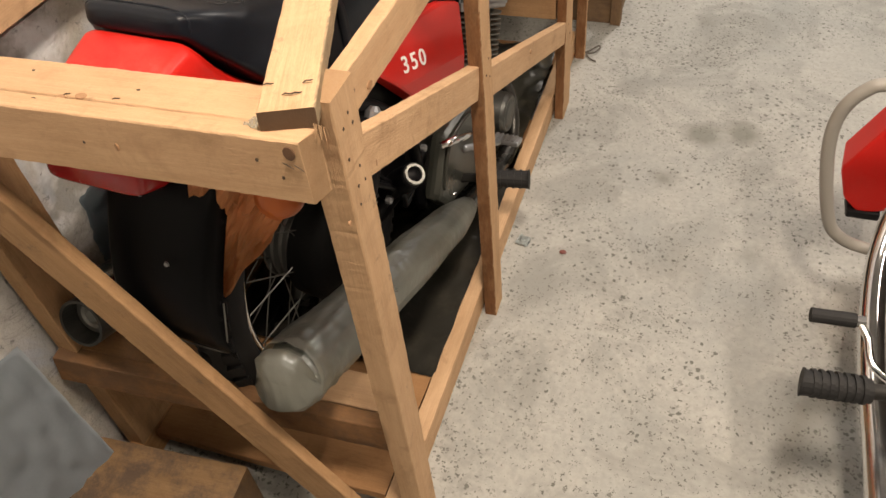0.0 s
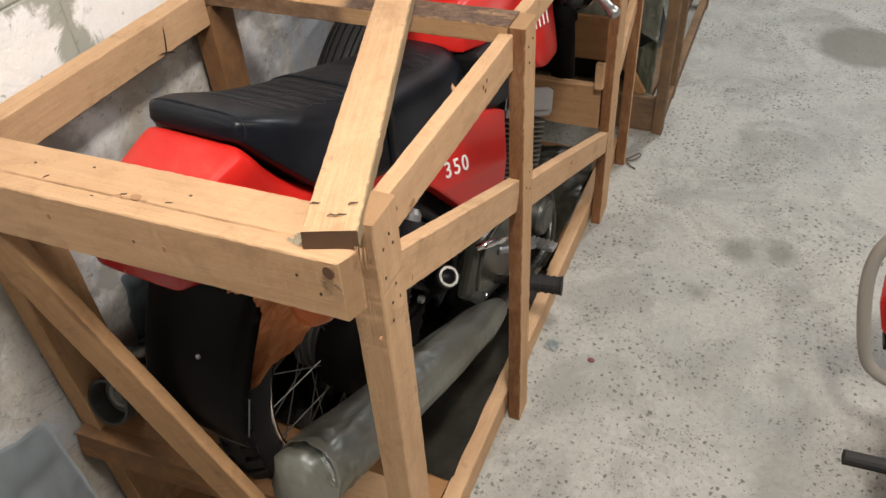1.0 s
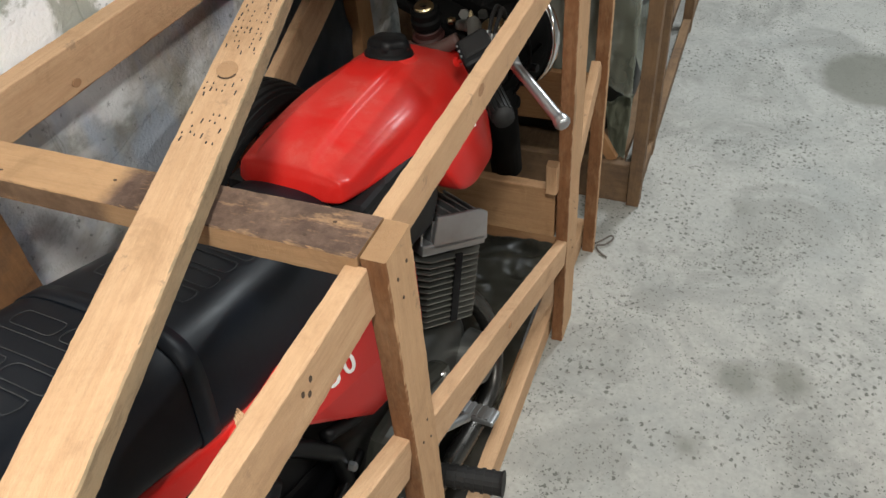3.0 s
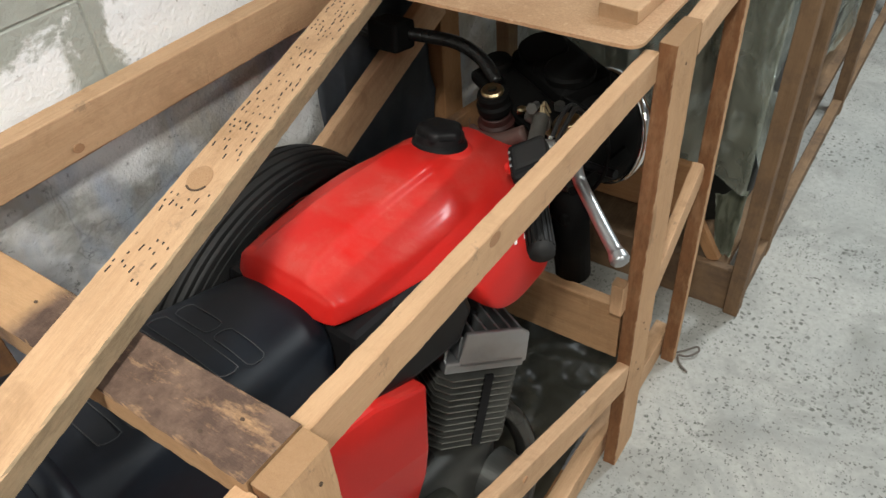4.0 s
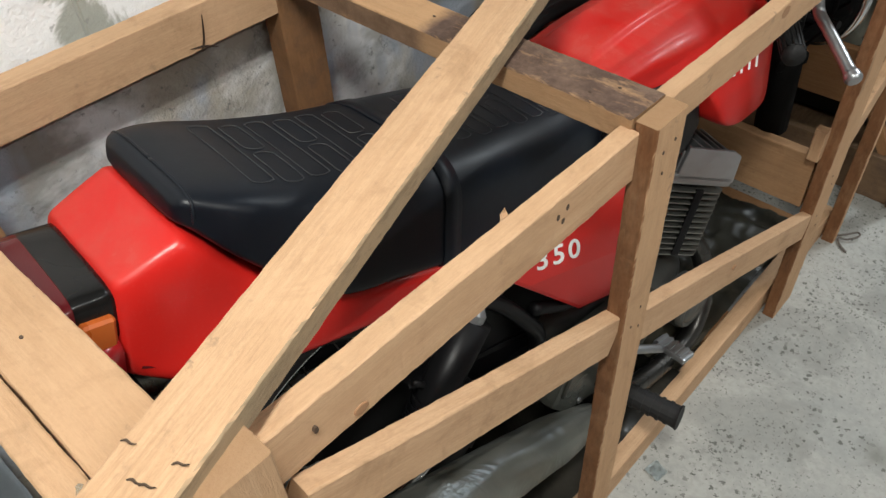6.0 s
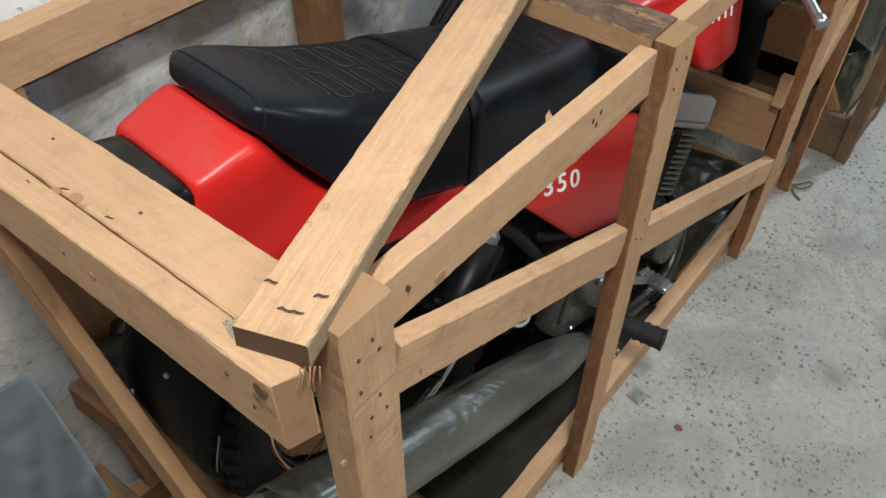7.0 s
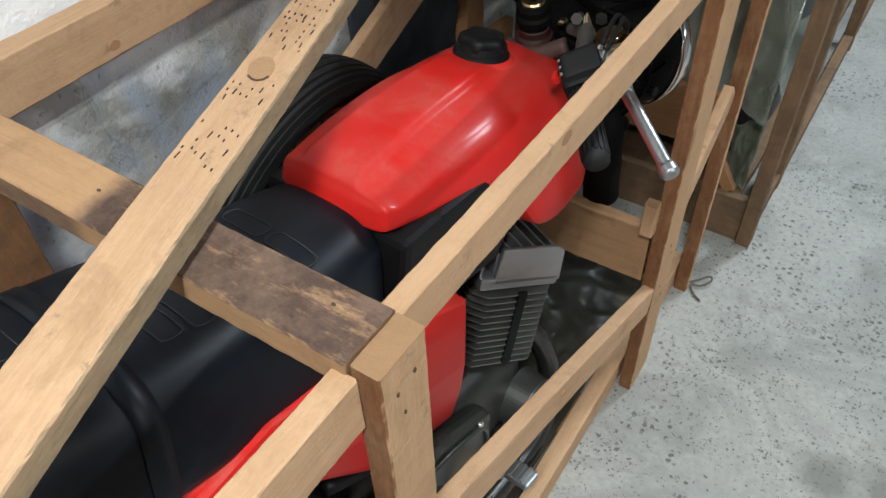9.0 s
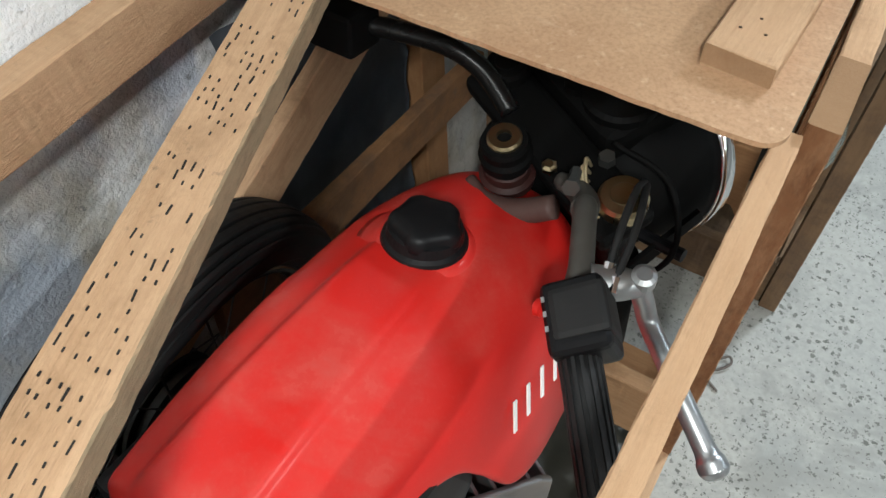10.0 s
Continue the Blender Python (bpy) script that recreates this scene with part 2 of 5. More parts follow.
def hardboard():
    """Pressed fibre board: mottled brown with fine fibres and a few scuffs."""
    k = Nodes("hardboard")
    v = k.coords((1, 1, 1), 9.0)
    col = k.mix(k.ramp(k.noise(v, 5.0, 5, 0.65, 0.6), (0.38, 0.0), (0.68, 0.75)), (0.50, 0.315, 0.18), (0.38, 0.215, 0.115))
    fibre = k.noise(v, 260.0, 4, 0.75)
    col = k.mix(k.ramp(fibre, (0.42, 0.0), (0.72, 0.6)), col, (0.27, 0.145, 0.075))
    col = k.mix(k.ramp(k.noise(v, 90.0, 3, 0.7), (0.60, 0.0), (0.72, 0.5)), col, (0.62, 0.44, 0.28))
    col = k.mix(k.ramp(k.noise(k.coords((1, 6, 1), 9.0), 7.0, 5, 0.7), (0.60, 0.0), (0.70, 0.35)), col, (0.66, 0.50, 0.34))
    k.bump(fibre, 0.35, 0.0012)
    return k.set(Base_Color=col, Roughness=0.68, Specular_IOR_Level=0.35)


BOARD = hardboard()
KRAFT = plain("kraft_paper", (0.62, 0.29, 0.125), 0.6, grain=0.4, scale=25, other=(0.45, 0.19, 0.08))
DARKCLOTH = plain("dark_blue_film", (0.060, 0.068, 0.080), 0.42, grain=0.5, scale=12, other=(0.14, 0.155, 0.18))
WALLFILM = plain("milky_film", (0.37, 0.42, 0.46), 0.45, grain=0.5, scale=8, other=(0.22, 0.255, 0.29), relief=0.1, spec=0.5)
BLUECLOTH = plain("dusty_blue_film", (0.12, 0.155, 0.18), 0.5, grain=0.5, scale=14, other=(0.20, 0.22, 0.23))
TARP = plain("olive_tarpaulin", (0.17, 0.178, 0.128), 0.28, grain=0.5, scale=11, other=(0.29, 0.30, 0.23), relief=0.5)
# black for the shade inside the tall crate
SHADE = plain("dark_inside", (0.010, 0.011, 0.010), 0.4, grain=0.3, scale=14, other=(0.03, 0.032, 0.028))


def film(name, colour, clear, rough, fold=9.0, gloss=0.05):
    """Creased clear plastic: partly see-through, glossy."""
    k = Nodes(name)
    v = k.coords((1, 1, 1), 5.0)
    crease, wide = k.noise(v, fold, 3, 0.5, 2.4), k.noise(v, 5.0, 3, 0.5, 0.8)
    k.bump(k.math("ADD", crease, wide), 0.6, 0.010)
    tr = k.node("ShaderNodeBsdfTransparent")
    tr.inputs[0].default_value = (0.90, 0.95, 0.94, 1)
    mx = k.node("ShaderNodeMixShader")
    k.link(k.ramp(wide, (0.35, clear), (0.7, clear - 0.22)), mx.inputs[0])
    k.set(Base_Color=colour, Roughness=rough, Specular_IOR_Level=0.8)
    k.link(k.b.outputs[0], mx.inputs[1])
    k.link(tr.outputs[0], mx.inputs[2])
    # blue tint in the gloss imitates glints of a cooler light
    gl = k.node("ShaderNodeBsdfGlossy", Roughness=rough, Color=(0.74, 0.90, 1.0, 1))
    k.link(k.b.inputs["Normal"].links[0].from_socket, gl.inputs["Normal"])
    top = k.node("ShaderNodeMixShader")
    top.inputs[0].default_value = gloss
    k.link(mx.outputs[0], top.inputs[1])
    k.link(gl.outputs[0], top.inputs[2])
    k.link(top.outputs[0], k.t.nodes["Material Output"].inputs[0])
    return k.m


FILM = film("clear_plastic_film", (0.43, 0.43, 0.355), 0.62, 0.12, 14.0, 0.08)
SLEEVE = film("muffler_film", (0.20, 0.195, 0.162), 0.55, 0.40, 9.0, 0.05)


def concrete_floor():
    k = Nodes("concrete_floor")
    v = k.coords()
    big, mid, fine = k.noise(v, 1.1, 5, 0.65), k.noise(v, 6.0, 6, 0.7), k.noise(v, 70.0, 4, 0.65)
    col = k.mix(k.ramp(big, (0.36, 0.0), (0.60, 1.0)), (0.383, 0.373, 0.338), (0.288, 0.293, 0.275))
    col = k.mix(k.ramp(mid, (0.42, 0.0), (0.70, 0.75)), col, (0.423, 0.414, 0.383))
    col = k.mix(k.ramp(k.noise(v, 3.3, 5, 0.7, 0.8), (0.48, 0.0), (0.62, 0.70)), col, (0.225, 0.223, 0.203))
    col = k.mix(k.ramp(fine, (0.42, 0.0), (0.72, 0.50)), col, (0.225, 0.225, 0.211))
    nz = k.node("ShaderNodeTexNoise", Scale=150.0, Detail=3.0)
    k.link(v, nz.inputs["Vector"])
    warp = k.node("ShaderNodeMix")
    warp.data_type = "VECTOR"
    warp.inputs[0].default_value = 0.016
    k.link(v, warp.inputs[4])
    k.link(nz.outputs["Color"], warp.inputs[5])
    pits = None
    for scale, low, high, lo, hi in ((42.0, 0.46, 0.70, 0.0, 0.20), (70.0, 0.38, 0.58, 0.05, 0.36), (125.0, 0.36, 0.60, 0.08, 0.36)):
        vo = k.node("ShaderNodeTexVoronoi", Scale=scale, Randomness=1.0)
        k.link(warp.outputs[1], vo.inputs["Vector"])
        here = k.ramp(k.noise(v, 2.1 + scale * 0.01, 5, 0.75), (low, lo), (high, hi))
        p = k.math("LESS_THAN", vo.outputs["Distance"], here)
        tone = k.node("ShaderNodeSeparateColor")
        k.link(vo.outputs["Color"], tone.inputs[0])
        p = k.math("MULTIPLY", p, k.ramp(tone.outputs[0], (0.25, 0.0), (0.75, 0.85)))
        pits = p if pits is None else k.math("MAXIMUM", pits, p)
    col = k.mix(pits, col, (0.085, 0.085, 0.072))
    # oil stains, each with its own place and width
    wob = k.math("MULTIPLY", k.noise(v, 16.0, 4, 0.65), 0.06)
    for x, y, r, depth in ((0.071, 1.870, 0.047, 0.75), (0.179, 1.902, 0.048, 0.75), (-0.013, 1.659, 0.026, 0.7), (0.39, 3.31, 0.18, 0.8), (0.218, 1.414, 0.026, 0.4), (0.02, 2.5, 0.03, 0.3)):
        d = k.node("ShaderNodeVectorMath")
        d.operation = "DISTANCE"
        k.link(v, d.inputs[0])
        d.inputs[1].default_value = (x, y, 0)
        s = k.math("SUBTRACT", k.math("ADD", d.outputs["Value"], wob), 0.03)
        col = k.mix(k.ramp(s, (max(0.0, r - 0.022), depth), (r + 0.022, 0.0)), col, (0.135, 0.135, 0.112))
    h = k.math("SUBTRACT", k.math("ADD", mid, k.math("MULTIPLY", fine, 0.5)), k.math("MULTIPLY", pits, 0.6))
    k.bump(h, 0.6, 0.003)
    return k.set(Base_Color=col, Roughness=k.ramp(mid, (0.3, 0.5), (0.7, 0.78)))


def plaster_wall(name, stained):
    k = Nodes(name)
    v = k.node("ShaderNodeNewGeometry").outputs["Position"]
    lump, fine, big = k.noise(v, 30.0, 5, 0.7), k.noise(v, 140.0, 3, 0.6), k.noise(v, 2.1, 6, 0.62, 0.6)
    if stained:
        col = k.mix(k.ramp(lump, (0.4, 0.0), (0.7, 0.8)), (0.40, 0.385, 0.355), (0.52, 0.505, 0.475))
        col = k.mix(k.ramp(k.noise(k.coords((1, 1.0, 1.7)), 3.0, 5, 0.52, 0.5), (0.46, 0.0), (0.54, 0.85)), col, (0.74, 0.75, 0.76))
        col = k.mix(k.ramp(k.noise(k.coords((1, 0.9, 1.4)), 4.5, 5, 0.6, 0.2), (0.52, 0.0), (0.60, 0.72)), col, (0.21, 0.205, 0.185))
        col = k.mix(k.ramp(k.noise(k.coords((1, 2.0, 0.8)), 2.7, 4, 0.6), (0.49, 0.0), (0.57, 0.75)), col, (0.36, 0.41, 0.50))
        col = k.mix(k.ramp(k.noise(v, 1.7, 6, 0.66, 0.9), (0.47, 0.0), (0.56, 0.62)), col, (0.38, 0.34, 0.27))
        col = k.mix(k.ramp(k.noise(v, 11.0, 7, 0.78, 0.6), (0.53, 0.0), (0.66, 0.45)), col, (0.19, 0.185, 0.165))
        rift = k.math("ABSOLUTE", k.math("SUBTRACT", k.noise(v, 2.6, 6, 0.62, 1.2), 0.5))
        col = k.mix(k.ramp(rift, (0.0, 0.30), (0.007, 0.0)), col, (0.06, 0.055, 0.05))
        speck = k.noise(v, 55.0, 4, 0.7)
        col = k.mix(k.ramp(speck, (0.62, 0.0), (0.70, 0.7)), col, (0.12, 0.12, 0.12))
    else:
        sep = k.node("ShaderNodeSeparateXYZ")
        k.link(v, sep.inputs[0])
        band = k.math("ABSOLUTE", k.math("SUBTRACT", sep.outputs[2], 1.066))
        col = k.mix(k.ramp(lump, (0.4, 0.0), (0.7, 0.5)), (0.88, 0.88, 0.89), (0.76, 0.76, 0.77))
        # mould creeps out of the bed joint and the upright joints
        along = k.math("ABSOLUTE", k.math("SUBTRACT", k.math("FRACT", k.math("DIVIDE", k.math("ADD", sep.outputs[1], 3.7745), 0.615)), 0.5))
        low = k.math("LESS_THAN", sep.outputs[2], 1.066)
        upright = k.math("ADD", k.math("MULTIPLY", along, low), k.math("MULTIPLY", k.math("SUBTRACT", 0.5, along), k.math("SUBTRACT", 1.0, low)))
        band = k.math("MINIMUM", band, k.math("ADD", k.math("MULTIPLY", upright, 0.615), -0.012))
        creep = k.math("SUBTRACT", k.math("MULTIPLY", k.noise(v, 7.0, 7, 0.68, 0.5), 0.20), band)
        col = k.mix(k.ramp(creep, (0.068, 0.0), (0.080, 0.85)), col, (0.29, 0.30, 0.25))
        col = k.mix(k.ramp(k.noise(v, 3.6, 6, 0.65, 0.7), (0.62, 0.0), (0.66, 0.75)), col, (0.34, 0.345, 0.31))
        col = k.mix(k.ramp(k.noise(v, 60.0, 2, 0.5), (0.70, 0.0), (0.74, 0.6)), col, (0.25, 0.25, 0.24))
    k.bump(k.math("ADD", lump, k.math("MULTIPLY", fine, 0.5)), 0.8 if stained else 0.8, 0.006)
    return k.set(Base_Color=col, Roughness=0.9)


FLOOR = concrete_floor()
WALL = plaster_wall("white_plaster", False)
RAW = plaster_wall("raw_concrete", True)
PLAIN_WALL = plain("painted_wall", (0.28, 0.28, 0.27), 0.85, grain=0.2, scale=6)

# ---- building tools ----


def mesh(name, bm, material, smooth=False):
    bm.normal_update()
    data = bpy.data.meshes.new(name)
    bm.to_mesh(data)
    bm.free()
    if material:
        data.materials.append(material)
    if smooth:
        for p in data.polygons:
            p.use_smooth = True
    return data


def part(name, bm, material, parent, label="", m=None, smooth=False):
    ob = new(name, mesh(name, bm, material, smooth))
    ob.parent = parent
    if m is not None:
        ob.matrix_local = m
    return tagged(ob, label) if label else ob


def thing(name, label, category, m=None, group=""):
    ob = new(name)
    ob.empty_display_size = 0.1
    if m is not None:
        ob.matrix_world = m
    return tagged(ob, label, category, group)


def structure(name, bm, material, label):
    return tagged(new(name, mesh(name, bm, material)), label, "", "", "structure")


def box(x0, x1, y0, y1, z0, z1, bevel=0.0, bm=None, seg=1):
    bm = bm or bmesh.new()
    made = bmesh.ops.create_cube(bm, size=1, matrix=Matrix.Translation(((x0 + x1) / 2, (y0 + y1) / 2, (z0 + z1) / 2)) @ Matrix.Diagonal((x1 - x0, y1 - y0, z1 - z0, 1)))
    if bevel:
        edges = list({e for v in made["verts"] for e in v.link_edges})
        bmesh.ops.bevel(bm, geom=edges, offset=bevel, segments=seg, affect="EDGES", profile=0.6)
    return bm


def axis_pose(p0, p1, up=(0, 0, 1)):
    """Local x runs from p0 to p1, local z leans to up; the origin is p0."""
    a, b = Vector(p0), Vector(p1)
    x = (b - a).normalized()
    y = Vector(up).cross(x).normalized()
    z = x.cross(y)
    return Matrix(((x.x, y.x, z.x, a.x), (x.y, y.y, z.y, a.y), (x.z, y.z, z.z, a.z), (0, 0, 0, 1))), (b - a).length


def plank(name, parent, p0, p1, w, h, material, up=(0, 0, 1), label="", seed=0, cut0=0.0, cut1=0.0):
    """A sawn board; w lies across, h along up; cut0 and cut1 skew its ends."""
    m, length = axis_pose(p0, p1, up)
    rnd = random.Random(seed + int(1000 * length))
    n = max(4, int(length / 0.006))
    bm = bmesh.new()
    c = min(0.0016, 0.10 * min(w, h))
    ring = ((-w / 2 + c, -h / 2), (w / 2 - c, -h / 2), (w / 2, -h / 2 + c), (w / 2, h / 2 - c), (w / 2 - c, h / 2), (-w / 2 + c, h / 2), (-w / 2, h / 2 - c), (-w / 2, -h / 2 + c))
    rows = []
    for i in range(n + 1):
        f = i / n
        sag = 0.0012 * math.sin(3.1 * f + seed)
        ends = 0.0 if 0 < i < n else 1.0
        row = []
        for j, (y, z) in enumerate(ring):
            # chipped edges: now and then a corner is torn back
            q = Vector((length * f * 30, 5.0 * (j // 2) + seed, 1.7 * seed))
            torn = 1.0 - 0.03 * max(0.0, noise.noise(q * 0.5) - 0.2)
            dy, dz = 0.0005 * noise.noise(q * 1.3) + 0.00026 * rnd.uniform(-1, 1), 0.0005 * noise.noise(q * 1.3 + Vector((9, 9, 9))) + 0.00026 * rnd.uniform(-1, 1)
            row.append(bm.verts.new((length * f + (cut0 * (1 - f) + cut1 * f) * y / w + ends * rnd.uniform(-1, 1) * 0.0012, y * torn + dy + sag, z * torn + dz)))
        rows.append(row)
    for a, b in zip(rows, rows[1:]):
        for j in range(8):
            bm.faces.new((a[j], a[(j + 1) % 8], b[(j + 1) % 8], b[j]))
    bm.faces.new(rows[0][::-1])
    bm.faces.new(rows[-1])
    bmesh.ops.recalc_face_normals(bm, faces=bm.faces)
    return part(name, bm, material, parent, label, m)


def curve_points(points, per=8):
    """A smooth line through the points."""
    p = [Vector(q) for q in points]
    p = [2 * p[0] - p[1]] + p + [2 * p[-1] - p[-2]]
    out = []
    for i in range(1, len(p) - 2):
        for k in range(per):
            t = k / per
            a, b, c, d = p[i - 1], p[i], p[i + 1], p[i + 2]
            out.append(0.5 * ((2 * b) + (c - a) * t + (2 * a - 5 * b + 4 * c - d) * t * t + (3 * b - a - 3 * c + d) * t ** 3))
    return out + [p[-2]]


def tube(points, radius, sides=12, per=8, bm=None, smooth=True, closed=False):
    """A round bar along a smooth line; radius may be a list, one for each given point."""
    bm = bm or bmesh.new()
    line = curve_points(points, per) if smooth else [Vector(q) for q in points]
    n = len(line)
    if isinstance(radius, (int, float)):
        radii = [radius] * n
    else:
        radii = [radius[min(len(radius) - 2, int(i / (n - 1) * (len(radius) - 1)))] for i in range(n)]
        for i in range(n):
            f = i / (n - 1) * (len(radius) - 1)
            k = min(int(f), len(radius) - 2)
            radii[i] = radius[k] + (radius[k + 1] - radius[k]) * (f - k)
    side = None
    rings = []
    for i, q in enumerate(line):
        way = (line[min(i + 1, n - 1)] - line[max(i - 1, 0)]).normalized()
        if side is None:
            side = way.orthogonal().normalized()
        side = (side - way * side.dot(way)).normalized()
        other = way.cross(side)
        rings.append([bm.verts.new(q + radii[i] * (math.cos(a) * side + math.sin(a) * other)) for a in [2 * math.pi * j / sides for j in range(sides)]])
    for a, b in zip(rings, rings[1:]):
        for j in range(sides):
            bm.faces.new((a[j], a[(j + 1) % sides], b[(j + 1) % sides], b[j]))
    bm.faces.new(rings[0][::-1])
    bm.faces.new(rings[-1])
    return bm


def lathe(profile, sides=24, m=None, bm=None, close=False):
    """A turned body about local x; profile holds (x, radius)."""
    bm = bm or bmesh.new()
    m = m or Matrix()
    rings = [[bm.verts.new(m @ Vector((x, r * math.cos(a), r * math.sin(a)))) for a in [2 * math.pi * j / sides for j in range(sides)]] for x, r in profile]
    pairs = list(zip(rings, rings[1:])) + ([(rings[-1], rings[0])] if close else [])
    for a, b in pairs:
        for j in range(sides):
            bm.faces.new((a[j], a[(j + 1) % sides], b[(j + 1) % sides], b[j]))
    if not close:
        bm.faces.new(rings[0][::-1])
        bm.faces.new(rings[-1])
    bmesh.ops.recalc_face_normals(bm, faces=bm.faces)
    return bm


def loft(sections, sides=32, per=5, caps=True):
    """A body along local y. A section: y, half width, bottom, top, power of the outline, half width of the bottom over that of the top, and the power of the lower half."""
    line = curve_points_n([list(s) for s in sections], per)
    bm = bmesh.new()
    rings = []
    for y, hw, zb, zt, pw, taper, *more in line:
        ring = []
        low = more[0] if more else pw
        for j in range(sides):
            a = 2 * math.pi * (j + 0.5) / sides
            c, s = math.cos(a), math.sin(a)
            q = pw if s > 0 else low
            x = hw * math.copysign(abs(c) ** (2 / q), c)
            z = math.copysign(abs(s) ** (2 / q), s)
            f = 0.5 - 0.5 * z
            ring.append(bm.verts.new((x * (1 + (taper - 1) * f), y, (zb + zt) / 2 + (zt - zb) / 2 * z)))
        rings.append(ring)
    for a, b in zip(rings, rings[1:]):
        for j in range(sides):
            bm.faces.new((a[j], a[(j + 1) % sides], b[(j + 1) % sides], b[j]))
    if caps:
        bm.faces.new(rings[0][::-1])
        bm.faces.new(rings[-1])
    bmesh.ops.recalc_face_normals(bm, faces=bm.faces)
    return bm


def curve_points_n(rows, per):
    p = [np.array(r, float) for r in rows]
    p = [2 * p[0] - p[1]] + p + [2 * p[-1] - p[-2]]
    out = []
    for i in range(1, len(p) - 2):
        for k in range(per):
            t = k / per
            a, b, c, d = p[i - 1], p[i], p[i + 1], p[i + 2]
            out.append(0.5 * ((2 * b) + (c - a) * t + (2 * a - 5 * b + 4 * c - d) * t * t + (3 * b - a - 3 * c + d) * t ** 3))
    return out + [p[-2]]


def slab(outline, x0, x1, bevel=0.004, bm=None):
    """A plate cut to an outline of (y, z), from x0 to x1."""
    bm = bm or bmesh.new()
    low = [bm.verts.new((x0, y, z)) for y, z in outline]
    high = [bm.verts.new((x1, y, z)) for y, z in outline]
    faces = [bm.faces.new(low), bm.faces.new(high[::-1])]
    n = len(outline)
    for i in range(n):
        faces.append(bm.faces.new((low[i], high[i], high[(i + 1) % n], low[(i + 1) % n])))
    bmesh.ops.recalc_face_normals(bm, faces=faces)
    if bevel:
        bmesh.ops.bevel(bm, geom=list({e for f in faces for e in f.edges}), offset=bevel, segments=2, affect="EDGES", profile=0.6)
    return bm

# ---- the room ----
structure("floor", box(-1.25, 3.2, -2.6, 7.2, -0.12, 0.0), FLOOR, "rough grey concrete floor with dark pits and oil stains")
structure("wall_west", box(-1.20, -0.985, -2.6, 7.2, 0.0, 0.885), RAW, "raw stained concrete foot of the wall behind the crate")
structure("wall_west_upper", box(-1.20, -0.997, -2.6, 7.2, 0.885, 2.6), WALL, "white painted block wall with grey mouldy joints")
structure("wall_east", box(3.2, 3.35, -2.6, 7.2, 0.0, 2.6), PLAIN_WALL, "plain painted wall across the aisle")
structure("wall_south", box(-1.25, 3.35, -2.75, -2.6, 0.0, 2.6), PLAIN_WALL, "plain painted end wall behind the camera")
structure("wall_north", box(-1.25, 3.35, 7.2, 7.35, 0.0, 2.6), PLAIN_WALL, "plain painted end wall")
structure("ceiling", box(-1.25, 3.35, -2.75, 7.35, 2.6, 2.75), PLAIN_WALL, "plain white ceiling")

# ---- the crate ----
crate = thing("shipping_crate", "open crate of pale sawn pine battens nailed round a motorcycle", "crate")
UPX = (1, 0, 0)


def post(x, y, top, w, d, material, seed, bottom=0.0):
    """An upright batten; w across the crate, d along it."""
    return plank("post", crate, (x, y, bottom), (x, y, top), d, w, material, UPX, seed=seed)


post(-0.342, 0.5825, 0.988, 0.041, 0.057, PINE, 1)
post(-0.3440, 1.1155, 0.9665, 0.027, 0.057, PINE_POST, 2)
post(-0.3475, 1.9065, 0.966, 0.026, 0.093, PINE_POST, 3)
post(-0.350, 2.2025, 1.25, 0.030, 0.023, PINE_POST, 4)
post(-0.355, 2.2285, 1.25, 0.027, 0.025, PINE_POST, 9)
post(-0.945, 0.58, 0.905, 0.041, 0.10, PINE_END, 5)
# the dark tone here includes the shadow lying on this post
post(-0.945, 1.1125, 0.938, 0.041, 0.07, PINE_STAINED_SHADED, 6)
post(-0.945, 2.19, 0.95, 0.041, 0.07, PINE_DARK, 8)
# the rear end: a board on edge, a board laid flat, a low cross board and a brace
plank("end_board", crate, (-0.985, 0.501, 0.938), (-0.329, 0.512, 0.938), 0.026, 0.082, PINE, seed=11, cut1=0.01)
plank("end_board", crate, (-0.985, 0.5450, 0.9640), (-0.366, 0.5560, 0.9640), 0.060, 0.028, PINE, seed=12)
plank("low_cross_board", crate, (-0.965, 0.520, 0.362), (-0.379, 0.600, 0.246), 0.030, 0.072, PINE_STAINED_SHADED, seed=13)
plank("low_flat_board", crate, (-0.955, 0.571, 0.385), (-0.735, 0.603, 0.341), 0.070, 0.022, PINE_STAINED_SHADED, seed=18)
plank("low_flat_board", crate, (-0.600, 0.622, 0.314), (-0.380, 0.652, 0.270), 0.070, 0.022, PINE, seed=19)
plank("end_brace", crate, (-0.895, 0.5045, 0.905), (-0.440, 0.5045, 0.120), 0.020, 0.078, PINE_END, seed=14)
# cross battens
plank("cross_batten", crate, (-0.972, 1.1165, 0.954), (-0.3590, 1.1165, 0.954), 0.061, 0.030, PINE_DIRTY, seed=15)
plank("front_cross_board", crate, (-0.93, 1.875, 0.395), (-0.365, 1.875, 0.392), 0.025, 0.128, PINE_END, seed=16)
plank("cleat", crate, (-0.368, 1.850, 0.462), (-0.368, 1.850, 0.532), 0.022, 0.022, PINE, UPX, seed=17)
